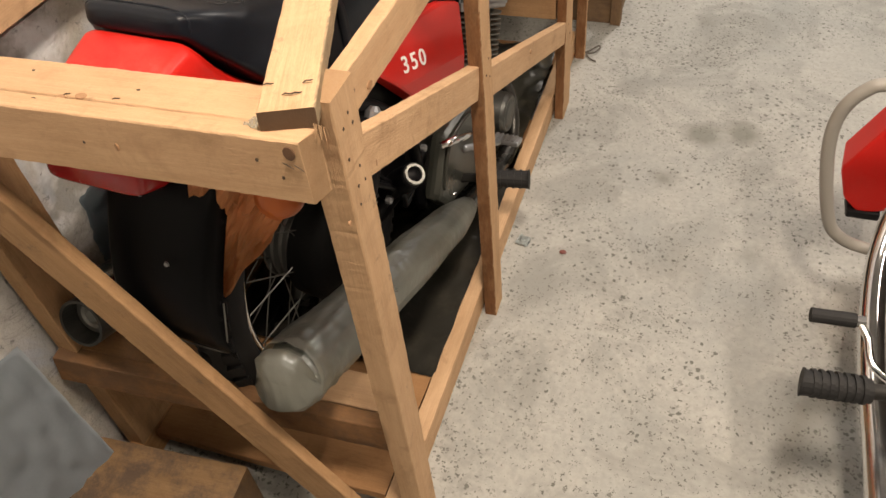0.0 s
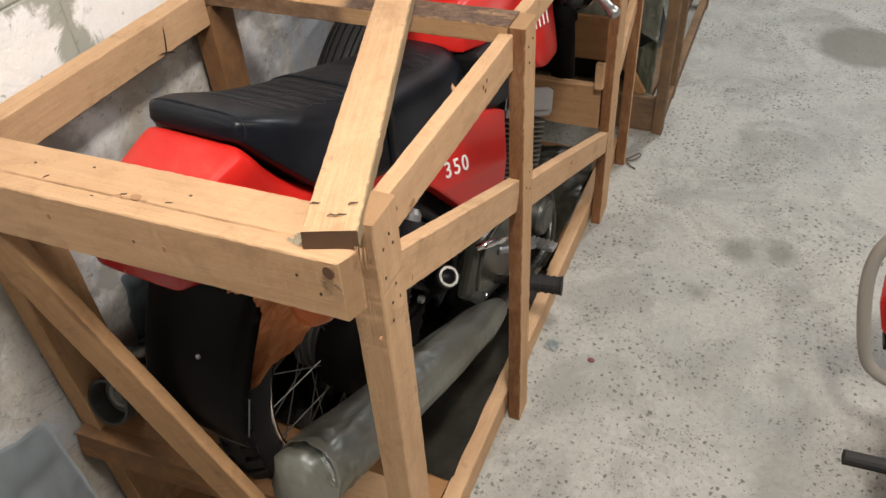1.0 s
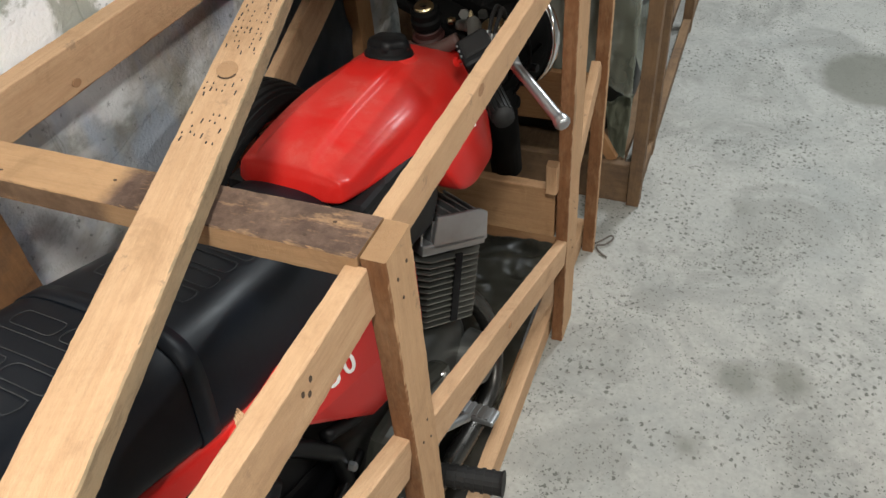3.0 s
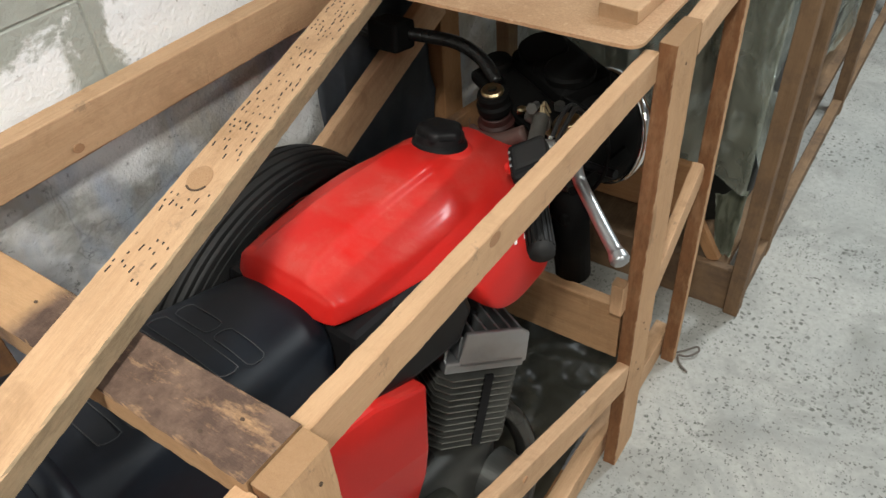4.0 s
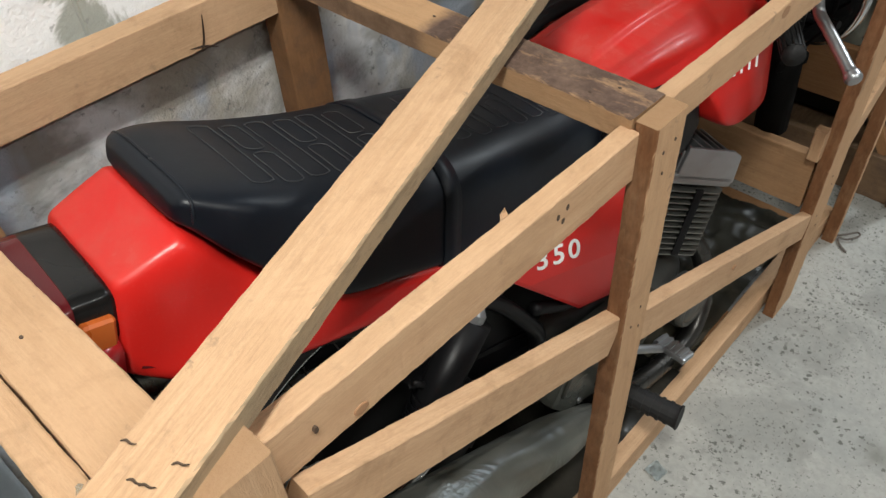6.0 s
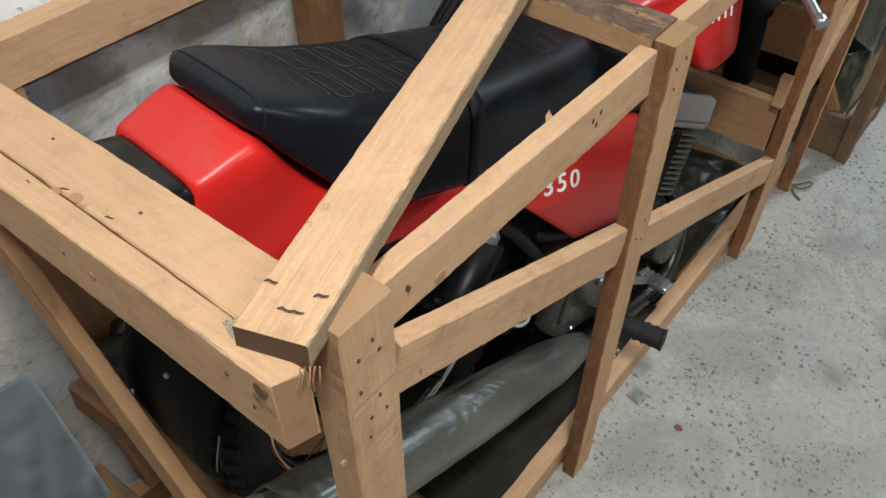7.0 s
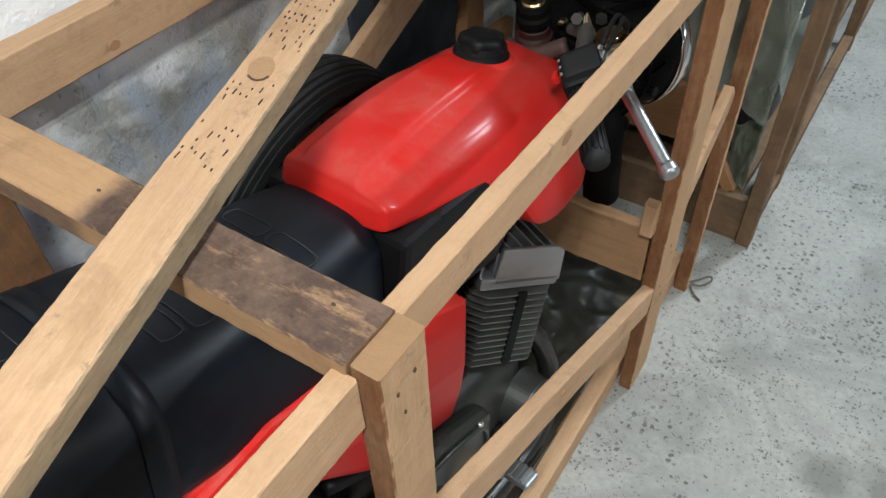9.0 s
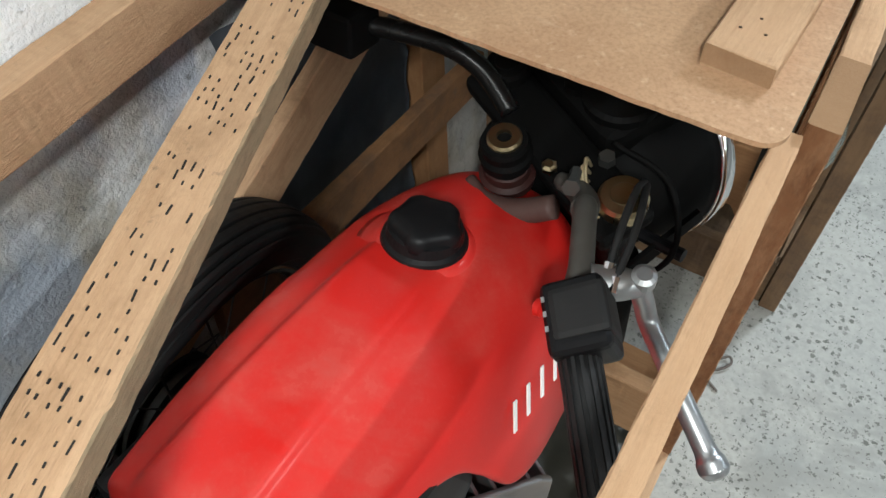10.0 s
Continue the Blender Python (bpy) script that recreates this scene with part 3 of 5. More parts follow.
# side rails
plank("top_rail", crate, (-0.3625, 0.613, 0.926), (-0.3625, 1.086, 0.926), 0.023, 0.061, PINE, seed=21)
plank("top_rail", crate, (-0.3685, 1.146, 0.933), (-0.3685, 1.859, 0.930), 0.021, 0.047, PINE, seed=22)
plank("top_rail", crate, (-0.3475, 1.954, 0.935), (-0.352, 2.19, 0.940), 0.026, 0.052, PINE, seed=31)
plank("side_brace", crate, (-0.3470, 0.62, 0.862), (-0.3470, 1.085, 0.652), 0.022, 0.062, PINE, seed=23)
plank("side_brace", crate, (-0.3600, 1.955, 0.365), (-0.3600, 2.19, 0.563), 0.020, 0.055, PINE, seed=33)
plank("side_brace", crate, (-0.3470, 1.140, 0.615), (-0.3470, 1.860, 0.292), 0.022, 0.060, PINE, seed=32)
plank("bottom_rail", crate, (-0.385, 0.55, 0.035), (-0.385, 2.24, 0.035), 0.035, 0.070, PINE, seed=24)
plank("top_rail", crate, (-0.945, 0.515, 0.937), (-0.945, 1.078, 0.937), 0.038, 0.062, PINE, seed=25)
plank("top_rail", crate, (-0.9645, 1.151, 0.928), (-0.9645, 2.22, 0.922), 0.036, 0.068, PINE, seed=26)
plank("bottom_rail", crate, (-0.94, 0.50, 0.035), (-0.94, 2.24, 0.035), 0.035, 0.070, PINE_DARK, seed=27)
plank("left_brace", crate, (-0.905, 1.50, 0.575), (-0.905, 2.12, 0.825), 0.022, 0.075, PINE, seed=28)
# this dark tone stands in for the shadow under the hardboard sheet
plank("left_brace", crate, (-0.880, 1.62, 0.585), (-0.880, 2.26, 0.505), 0.022, 0.075, PINE_STAINED_SHADED, seed=30)
# the brace laid over the top from corner to corner
top_brace = plank("top_brace", crate, (-0.351, 0.519, 0.9905), (-0.931, 2.19, 0.9920), 0.058, 0.024, PINE_BRACE, seed=29)
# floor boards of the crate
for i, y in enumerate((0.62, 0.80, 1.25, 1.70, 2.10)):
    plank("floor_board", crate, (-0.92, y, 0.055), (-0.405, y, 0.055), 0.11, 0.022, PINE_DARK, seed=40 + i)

def board_sheet():
    """A thin sheet with worn round corners and a slightly bitten edge."""
    bm = bmesh.new()
    x0, x1, y0, y1, r = -0.95, -0.368, 1.808, 2.225, 0.022
    rim = []
    for cx, cy, a0 in ((x1 - r, y0 + r, -90), (x1 - r, y1 - r, 0), (x0 + r, y1 - r, 90), (x0 + r, y0 + r, 180)):
        rim += [(cx + r * math.cos(math.radians(a0 + 15 * k)), cy + r * math.sin(math.radians(a0 + 15 * k))) for k in range(7)]
    edge = []
    for (ax, ay), (bx, by) in zip(rim, rim[1:] + rim[:1]):
        n = max(1, int(math.hypot(bx - ax, by - ay) / 0.008))
        for k in range(n):
            x, y = ax + (bx - ax) * k / n, ay + (by - ay) * k / n
            edge.append((x, y + 0.0012 * noise.noise(Vector((x * 60, y * 60, 3)))))
    low, high = [[bm.verts.new((x, y, z)) for x, y in edge] for z in (0.974, 0.979)]
    bm.faces.new(low[::-1])
    bm.faces.new(high)
    n = len(edge)
    for k in range(n):
        bm.faces.new((low[k], low[(k + 1) % n], high[(k + 1) % n], high[k]))
    return bm


tagged(new("hardboard_sheet", mesh("hardboard_sheet", board_sheet(), BOARD)), "brown hardboard sheet laid over the front of the crate", "board")
short = thing("short_batten", "short pale pine offcut lying on the hardboard sheet", "batten")
plank("batten", short, (-0.4255, 1.868, 0.990), (-0.412, 2.21, 0.990), 0.058, 0.021, PINE, seed=60)

# knot, staples and nails
HOLE = plain("nail_hole", (0.07, 0.042, 0.025), 0.8)
DARK_KNOT = plain("dark_knot", (0.15, 0.075, 0.038), 0.7, grain=0.6, scale=120, other=(0.07, 0.035, 0.02))
MARK = plain("brown_mark", (0.37, 0.205, 0.105), 0.8, grain=0.7, scale=110, other=(0.22, 0.105, 0.05))
KNOT = plain("knot_wood", (0.42, 0.25, 0.13), 0.7, grain=0.5, scale=120, other=(0.26, 0.13, 0.06))


def knot(parent, x, y, z, rx, ry):
    ring = part("knot", lathe([(-0.002, 1.0), (0.0005, 1.0), (0.0007, 0.8)], 24, pose(0, 0, 0, 0, -90, 0)), KNOT, parent, "dark-rimmed knot", m=pose(x, y, z, 0, 0, 15) @ Matrix.Diagonal((rx, ry, 1, 1)))
    for a0, a1 in ((2.2, 3.9),):
        part("knot_crack", tube([(rx * 1.02 * math.cos(a), ry * 1.02 * math.sin(a), 0.0004) for a in np.linspace(a0, a1, 6)], 0.0013, 5, 3), HOLE, parent, m=pose(x, y, z, 0, 0, 15))
    return ring


top_z = 0.0123
knot(top_brace, 0.832, 0.004, top_z, 0.021, 0.013)
rnd = random.Random(5)
short_staple, long_staple = [mesh("staple", box(-h, h, -0.0007, 0.0007, -0.001, 0.0006, 0.0003), STEEL) for h in (0.0018, 0.0044)]
# bands of staple rows with bare wood between them
for start, stop in ((0.672, 0.725), (0.762, 0.800), (0.862, 0.925), (0.945, 1.035), (1.06, 1.11), (1.13, 1.25), (1.28, 1.36), (1.39, 1.52), (1.55, 1.72)):
    s = start
    while s < stop:
        s += 0.0125
        for col in (-0.019, -0.011, -0.003, 0.005, 0.013, 0.020):
            if rnd.random() < 0.42 or (abs(s - 0.832) < 0.03 and abs(col - 0.004) < 0.018):
                continue
            ob = new("staple", rnd.choice((short_staple, short_staple, short_staple, long_staple)))
            ob.parent = top_brace
            ob.matrix_local = pose(s + 0.35 * col + rnd.uniform(-0.002, 0.002), col + rnd.uniform(-0.0015, 0.0015), top_z, 0, 0, rnd.uniform(-6, 6))


def nail(x, y, z, turn, r=0.0023, parent=None):
    """A nail hole or head; turn lays its axis."""
    part("nail", lathe([(-0.002, r), (0.0006, r), (0.0009, 0.5 * r)], 10, pose(0, 0, 0)), HOLE, parent or crate, m=pose(x, y, z) @ turn @ Matrix.Diagonal((1, 0.62 + 0.4 * abs(noise.noise(Vector((90 * x, 90 * y, 90 * z)))), 1, 1)))


EAST, UPWARD, SOUTH = pose(0, 0, 0), pose(0, 0, 0, 0, -90, 0), pose(0, 0, 0, 0, 0, -90)
for dy, z in ((-0.012, 0.945), (0.004, 0.955), (0.010, 0.938), (-0.014, 0.905), (0.006, 0.880), (-0.006, 0.860), (0.012, 0.855), (-0.010, 0.835)):
    nail(-0.3212, 0.5825 + dy, z, EAST)
for dy, z in ((-0.010, 0.93), (0.012, 0.935), (-0.004, 0.90), (0.008, 0.68), (-0.008, 0.655), (0.012, 0.64)):
    nail(-0.3302, 1.1155 + dy, z, EAST)
for dy, z in ((0.0, 0.40), (0.015, 0.37), (-0.01, 0.30), (0.01, 0.26), (0.0, 0.92)):
    nail(-0.3343, 1.9065 + dy, z, EAST)
for y, z in ((0.955, 0.934), (0.963, 0.925), (0.969, 0.938), (0.66, 0.928)):
    nail(-0.3500, y, z, EAST, 0.0038)
for x, z in ((-0.385, 0.955), (-0.360, 0.935), (-0.60, 0.945), (-0.80, 0.95)):
    nail(x, 0.4995 + 0.0168 * (x + 0.329), z - 0.004, SOUTH)
for x, y in ((-0.55, 0.550), (-0.70, 0.56), (-0.78, 0.545)):
    nail(x, y, 0.9778, UPWARD)
for x, y in ((-0.42, 1.10), (-0.40, 1.125), (-0.66, 1.12), (-0.80, 1.10), (-0.92, 1.12)):
    nail(x, y, 0.9690, UPWARD)
slit = mesh("staple", tube([(-0.0055, -0.0006, 0.0), (-0.002, 0.0008, 0.0006), (0.002, -0.0004, 0.0006), (0.0055, 0.0008, 0.0)], [0.0005, 0.0010, 0.0009, 0.0004], 6, 3), HOLE)
for x, y, turn in ((-0.3965, 0.553, 22), (-0.3585, 0.566, 35), (-0.3695, 0.541, 20), (-0.3610, 0.5445, 28)):
    ob = new("staple", slit)
    ob.parent = crate
    ob.matrix_local = pose(x + 0.012, y, 1.0048, 0, 0, turn)
# knots and scuffs: place, face, and half sizes along and across
for x, y, z, turn, a, b in ((-0.609, 0.527, 0.9783, UPWARD, 0.0050, 0.0075), (-0.631, 0.521, 0.9783, UPWARD, 0.0040, 0.0060), (-0.3503, 0.703, 0.907, EAST, 0.0075, 0.0050), (-0.3503, 0.988, 0.952, EAST, 0.010, 0.0035), (-0.3353, 0.654, 0.828, EAST, 0.0025, 0.0070), (-0.3353, 1.465, 0.480, EAST, 0.0060, 0.0045), (-0.3207, 0.540, 0.835, EAST, 0.0030, 0.0030), (-0.3573, 1.430, 0.943, EAST, 0.0110, 0.0075), (-0.557, 0.4945, 0.941, SOUTH, 0.0022, 0.0050), (-0.721, 0.4918, 0.948, SOUTH, 0.0025, 0.0040), (-0.9268, 1.342, 0.921, EAST, 0.0080, 0.0060)):
    part("knot", lathe([(-0.002, 1.0), (0.0003, 1.0), (0.0005, 0.75)], 20), MARK, crate, m=pose(x, y, z) @ turn @ Matrix.Diagonal((1, a, b, 1)))
for x, y, turn in ((-0.565, 0.530, 20), (-0.743, 0.526, 65), (-0.627, 0.5265, 30), (-0.660, 0.512, 4)):
    ob = new("staple", slit)
    ob.parent = crate
    ob.matrix_local = pose(x, y, 0.9784, 0, 0, turn) @ Matrix.Scale(0.8, 4)
for k in range(5):
    part("splinter", tube([(-0.3225, 0.520 + 0.004 * k, 0.990 - 0.004 * k), (-0.3205 - 0.002 * (k % 2), 0.516 + 0.004 * k, 0.980 - 0.005 * k), (-0.3235, 0.513 + 0.005 * k, 0.970 - 0.006 * k)], [0.0007, 0.0006, 0.0003], 5, 3), PINE, crate, "torn pale splinter")
# dark knot and splits by the end board's corner
part("knot", lathe([(-0.002, 1.0), (0.0003, 1.0), (0.0005, 0.75)], 20), DARK_KNOT, crate, "dark knot", m=pose(-0.3455, 0.4987, 0.965, 0, 0, -90) @ Matrix.Diagonal((1, 0.0065, 0.0085, 1)))
for x, z, dx in ((-0.350, 0.9485, 0.006), (-0.338, 0.9475, 0.005)):
    part("crack", tube([(x - dx, 0.4985, z + 0.004), (x, 0.4983, z + 0.001), (x + dx, 0.4985, z - 0.003)], [0.0004, 0.0009, 0.0004], 5, 3), HOLE, crate)
for x in (-0.436, -0.425, -0.416):
    nail(x, 1.90 if x != -0.425 else 1.918, 1.0008, UPWARD, 0.0015, short)

CRACK = plain("dark_crack", (0.035, 0.018, 0.010), 0.9)
for line in ([(-0.9256, 0.961, 0.953), (-0.9256, 0.958, 0.935), (-0.9256, 0.953, 0.915), (-0.9256, 0.948, 0.908)], [(-0.9256, 0.932, 0.915), (-0.9256, 0.952, 0.911), (-0.9256, 0.972, 0.902)]):
    part("crack", tube(line, [0.0005, 0.0012, 0.0014, 0.0005], 6, 4), CRACK, crate, "dark split round a knot")
for k in range(4):
    part("splinter", tube([(-0.374, 0.902 + 0.003 * k, 0.951), (-0.376 - 0.001 * k, 0.904 + 0.003 * k, 0.954), (-0.379, 0.906 + 0.002 * k, 0.956 + 0.001 * k)], [0.0018, 0.0014, 0.0005], 5, 3), PINE, crate, "torn pale splinter")

# ---- the motorcycle ----
BIKE = pose(-0.685, 0.85, 0.45, 0, 0, -4) @ pose(0, 0, 0, -15, 0, 0)
bike = thing("motorcycle", "dusty red and black road motorcycle with its front wheel taken off", "motorcycle", BIKE)


def wheel(parent, radius, width, name="rear_wheel", tread=False, m=None):
    w = part(name, lathe([(-width * 0.30, radius - 0.075), (-width * 0.30, radius - 0.062), (-0.012, radius - 0.070), (0.012, radius - 0.070), (width * 0.30, radius - 0.062), (width * 0.30, radius - 0.075), (0.012, radius - 0.085), (-0.012, radius - 0.085)], 48, close=True), CHROME, parent, "chromed steel rim", m=m, smooth=True)
    prof = []
    for i in range(13):
        a = math.pi * (0.02 + 0.96 * i / 12)
        prof.append((-width / 2 * math.copysign(abs(math.cos(a)) ** 0.8, math.cos(a)), radius - 0.055 + 0.055 * math.sin(a) ** 0.6))
    prof = [(-width * 0.28, radius - 0.066)] + prof + [(width * 0.28, radius - 0.066)]
    if tread:
        # grooves round the tread
        out = []
        for a, b in zip(prof, prof[1:]):
            out.append(a)
            if min(a[1], b[1]) > radius - 0.030:
                mx, mr = (a[0] + b[0]) / 2, (a[1] + b[1]) / 2
                slope = (b[1] - a[1]) / (b[0] - a[0])
                out += [(mx - 0.0022, mr - 0.0022 * slope), (mx - 0.0012, mr - 0.007), (mx + 0.0012, mr - 0.007), (mx + 0.0022, mr + 0.0022 * slope)]
        prof = out + [prof[-1]]
    part("tyre", lathe(prof, 96, close=True), RUBBER, w, "black ribbed rubber tyre", smooth=not tread)
    hub = [(-0.055, 0.03), (-0.052, 0.066)]
    for k in range(6):
        x = -0.045 + 0.018 * k
        hub += [(x - 0.005, 0.066), (x - 0.003, 0.078), (x + 0.003, 0.078), (x + 0.005, 0.066)]
    part("hub", lathe(hub + [(0.052, 0.066), (0.055, 0.03)], 40), DULL, w, "finned dull alloy hub", smooth=False)
    for k in range(36):
        a = 2 * math.pi * k / 36
        s = 1 if k % 2 else -1
        b = a + (0.42 if k % 4 < 2 else -0.42)
        part("spoke", tube([(s * 0.04, 0.07 * math.cos(b), 0.07 * math.sin(b)), (0.004 * s, (radius - 0.078) * math.cos(a), (radius - 0.078) * math.sin(a))], 0.0014, 5, 1, smooth=False), DULL, w)
    return w


rear = wheel(bike, 0.312, 0.100, m=pose(0.036, 0.055, -0.055, 0, -3, 0))
bm = bmesh.new()
for k in range(56):
    a = 2 * math.pi * k / 56
    for s in (-1, 1):
        m = Matrix.Rotation(a + (0.056 if s > 0 else 0), 4, "X") @ Matrix.Translation((s * 0.028, 0, 0.306)) @ Matrix.Rotation(s * 0.55, 4, "Y")
        bmesh.ops.create_cube(bm, size=1, matrix=m @ Matrix.Diagonal((0.026, 0.020, 0.016, 1)))
tagged(part("tread_blocks", bm, RUBBER, rear), kind="stuff")
part("brake_drum", lathe([(0.02, 0.03), (0.02, 0.10), (0.06, 0.105), (0.082, 0.095), (0.088, 0.08), (0.09, 0.03)], 48), SOOT, rear, "black brake drum", smooth=True)

# seat, tail and tail lamp
seat = part("seat", loft([(-0.252, 0.054, 0.438, 0.452, 4, 1.02, 4), (-0.249, 0.072, 0.432, 0.460, 4.5, 1.02, 4.5), (-0.236, 0.084, 0.424, 0.467, 4.5, 1.04, 6), (-0.19, 0.101, 0.385, 0.464, 4.5, 1.14, 9), (-0.10, 0.114, 0.322, 0.448, 4.2, 1.26, 10), (0.0, 0.117, 0.306, 0.440, 3.6, 1.24, 10), (0.10, 0.122, 0.298, 0.438, 3.4, 1.20, 10), (0.20, 0.116, 0.296, 0.440, 3.2, 1.24, 10), (0.30, 0.106, 0.300, 0.442, 3.2, 1.30, 10), (0.40, 0.094, 0.312, 0.450, 3.2, 1.30, 9), (0.430, 0.086, 0.325, 0.448, 3.2, 1.24, 6), (0.438, 0.06, 0.34, 0.43, 3.2, 1.2, 4)], 56, 5), VINYL, bike, "long black vinyl seat with a quilted stitched top", smooth=True)


def seat_top(y):
    ys = (-0.236, -0.19, -0.10, 0.0, 0.10, 0.20, 0.30, 0.40, 0.43)
    zs = (0.467, 0.464, 0.448, 0.440, 0.438, 0.440, 0.442, 0.450, 0.448)
    return float(np.interp(y, ys, zs))


def seat_half(y):
    return float(np.interp(y, (-0.24, -0.19, -0.10, 0.0, 0.20, 0.43), (0.10, 0.112, 0.12, 0.124, 0.116, 0.086)))


def seam(points, r=0.0011):
    return tube([(x, y, seat_top(y) - 0.022 * abs(x / seat_half(y)) ** 5 + 0.0006) for x, y in points], r, 6, 6)


def stitched_box(a, b, y, wide=0.026):
    """A rounded outline sewn across the seat from a to b."""
    r = 0.008
    line = [(a, y + r), (a + 0.4 * r, y + 0.3 * r), (a + r, y), (0.5 * (a + b), y), (b - r, y), (b - 0.3 * r, y + 0.3 * r), (b, y + r), (b, y + wide - r), (b - 0.3 * r, y + wide - 0.3 * r), (b - r, y + wide), (0.5 * (a + b), y + wide), (a + r, y + wide), (a + 0.4 * r, y + wide - 0.3 * r), (a, y + wide - r), (a, y + r)]
    return seam(line, 0.0006)


# long outlines take turns with pairs of short ones
for start in (-0.166, 0.130):
    for k in range(6):
        for a, b in (((-0.062, 0.076),), ((-0.058, 0.005), (0.014, 0.080)))[k % 2]:
            part("stitch_line", stitched_box(a, b, start + 0.0358 * k), STITCH, seat)
strap = part("strap", loft([(0.064, 0.1222, 0.2985, 0.4402, 3.45, 1.215, 10), (0.092, 0.1232, 0.2975, 0.4400, 3.4, 1.205, 10)], 56, 2), VINYL, seat, "black grab strap across the seat", smooth=True)
for p in strap.data.polygons:
    p.use_smooth = abs(p.normal.y) < 0.8
for s in (-1, 1):
    part("piping", tube([(s * 0.0838, -0.2365, 0.437), (s * 0.0852, -0.237, 0.446), (s * 0.0800, -0.2365, 0.4600), (s * 0.05, -0.236, 0.4668), (0, -0.236, 0.4670)], 0.0019, 8), VINYL, seat, smooth=True)
tail = part("tail_cover", loft([(-0.318, 0.070, 0.285, 0.385, 8, 1.06), (-0.314, 0.078, 0.278, 0.393, 8, 1.06), (-0.302, 0.083, 0.270, 0.400, 8, 1.08), (-0.264, 0.089, 0.246, 0.421, 8, 1.10), (-0.246, 0.092, 0.240, 0.427, 8, 1.12), (-0.228, 0.095, 0.232, 0.416, 7, 1.14), (-0.19, 0.099, 0.222, 0.382, 6, 1.15), (-0.13, 0.112, 0.228, 0.344, 5, 1.14), (-0.05, 0.132, 0.246, 0.322, 5, 1.08), (0.10, 0.142, 0.254, 0.309, 5, 1.02), (0.24, 0.140, 0.260, 0.306, 5, 1.0), (0.30, 0.13, 0.265, 0.304, 5, 1.0)], 56, 5), RED, bike, "glossy red tail fairing", smooth=True)
part("seam", tube([(0.0880, -0.300, 0.290), (0.0945, -0.24, 0.270), (0.112, -0.16, 0.268), (0.128, -0.08, 0.28)], 0.0022, 6), LENS, tail)
lamp = part("tail_lamp", loft([(-0.396, 0.064, 0.328, 0.372, 6, 1.05), (-0.390, 0.071, 0.326, 0.380, 6, 1.05), (-0.36, 0.073, 0.324, 0.386, 6, 1.05), (-0.312, 0.073, 0.320, 0.388, 6, 1.05)], 40, 4), GLOSS, bike, "black tail lamp housing", m=pose(0.004, 0, 0), smooth=True)
part("red_lens", loft([(-0.384, 0.070, 0.274, 0.326, 7, 1.0), (-0.376, 0.079, 0.266, 0.332, 7, 1.0), (-0.318, 0.081, 0.258, 0.334, 7, 1.0)], 40, 3), LOWER_LENS, lamp, "bright red lower lens", m=pose(0.010, 0, 0), smooth=True)
part("red_lens", loft([(-0.418, 0.056, 0.330, 0.364, 6, 1.05), (-0.412, 0.066, 0.326, 0.374, 6, 1.05), (-0.392, 0.0730, 0.324, 0.3835, 6, 1.05), (-0.360, 0.0745, 0.322, 0.3875, 6, 1.05), (-0.354, 0.0745, 0.322, 0.3880, 6, 1.05)], 40, 4), LENS, lamp, "dark red lens", m=pose(0.004, 0, 0), smooth=True)
for s in (-1, 1):
    part("side_lens", box(*sorted((s * 0.066, s * 0.0835)), -0.352, -0.319, 0.276, 0.362, 0.003), AMBER, lamp, "amber side lens")


def mudguard():
    """A boxy guard: a flat back with flanges that reach forward."""
    bm = bmesh.new()
    rows = []
    line = curve_points([(0, -0.300, 0.264), (0, -0.325, 0.22), (0, -0.350, 0.12), (0, -0.350, 0.05), (0, -0.332, 0.0), (0, -0.305, -0.035)], 5)
    n = len(line) - 1
    for i, q in enumerate(line):
        f = i / n
        half, reach = 0.090 - 0.016 * f - 0.012 * max(0.0, f - 0.8) / 0.2, 0.045 - 0.025 * f
        rows.append([bm.verts.new((x * half, q.y + d * reach, q.z - 0.03 * d * f)) for x, d in ((-1.05, 1), (-1.04, 0.5), (-1.0, 0.10), (-0.93, 0.02), (-0.5, -0.03), (0, -0.04), (0.5, -0.03), (0.93, 0.02), (1.0, 0.10), (1.04, 0.5), (1.05, 1))])
    for a, b in zip(rows, rows[1:]):
        for j in range(10):
            bm.faces.new((a[j], a[j + 1], b[j + 1], b[j]))
    bmesh.ops.solidify(bm, geom=list(bm.faces), thickness=0.004)
    return bm


guard = part("mudguard", mudguard(), BLACK, bike, "black plastic rear mudguard", m=pose(0.050, 0, 0), smooth=True)
part("edge_bead", tube([(-0.064, -0.305, -0.036), (0.0, -0.307, -0.037), (0.062, -0.305, -0.036), (0.076, -0.316, -0.012), (0.088, -0.326, 0.03), (0.0905, -0.325, 0.08)], 0.0013, 6), FIN, guard, "dull metal bead along the edge")
for x, z in ((-0.055, 0.055), (0.03, 0.15), (-0.02, 0.235)):
    part("rivet", lathe([(0, 0.004), (0.003, 0.0035)], 8, pose(x, -0.354 + 0.028 * (z > 0.2) + 0.002 * (z < 0.1), z, 0, 0, -90)), ALLOY, guard)
ind = part("indicator", lathe([(-0.022, 0.012), (-0.018, 0.026), (0.0, 0.031), (0.010, 0.030)], 28, pose(0.262, -0.330, 0.286, 0, 0, 90)), AMBER, bike, "round amber indicator", smooth=True)
part("stalk", tube([(0.09, -0.27, 0.25), (0.20, -0.31, 0.28), (0.262, -0.322, 0.285)], 0.009, 10), BLACK, ind, smooth=True)

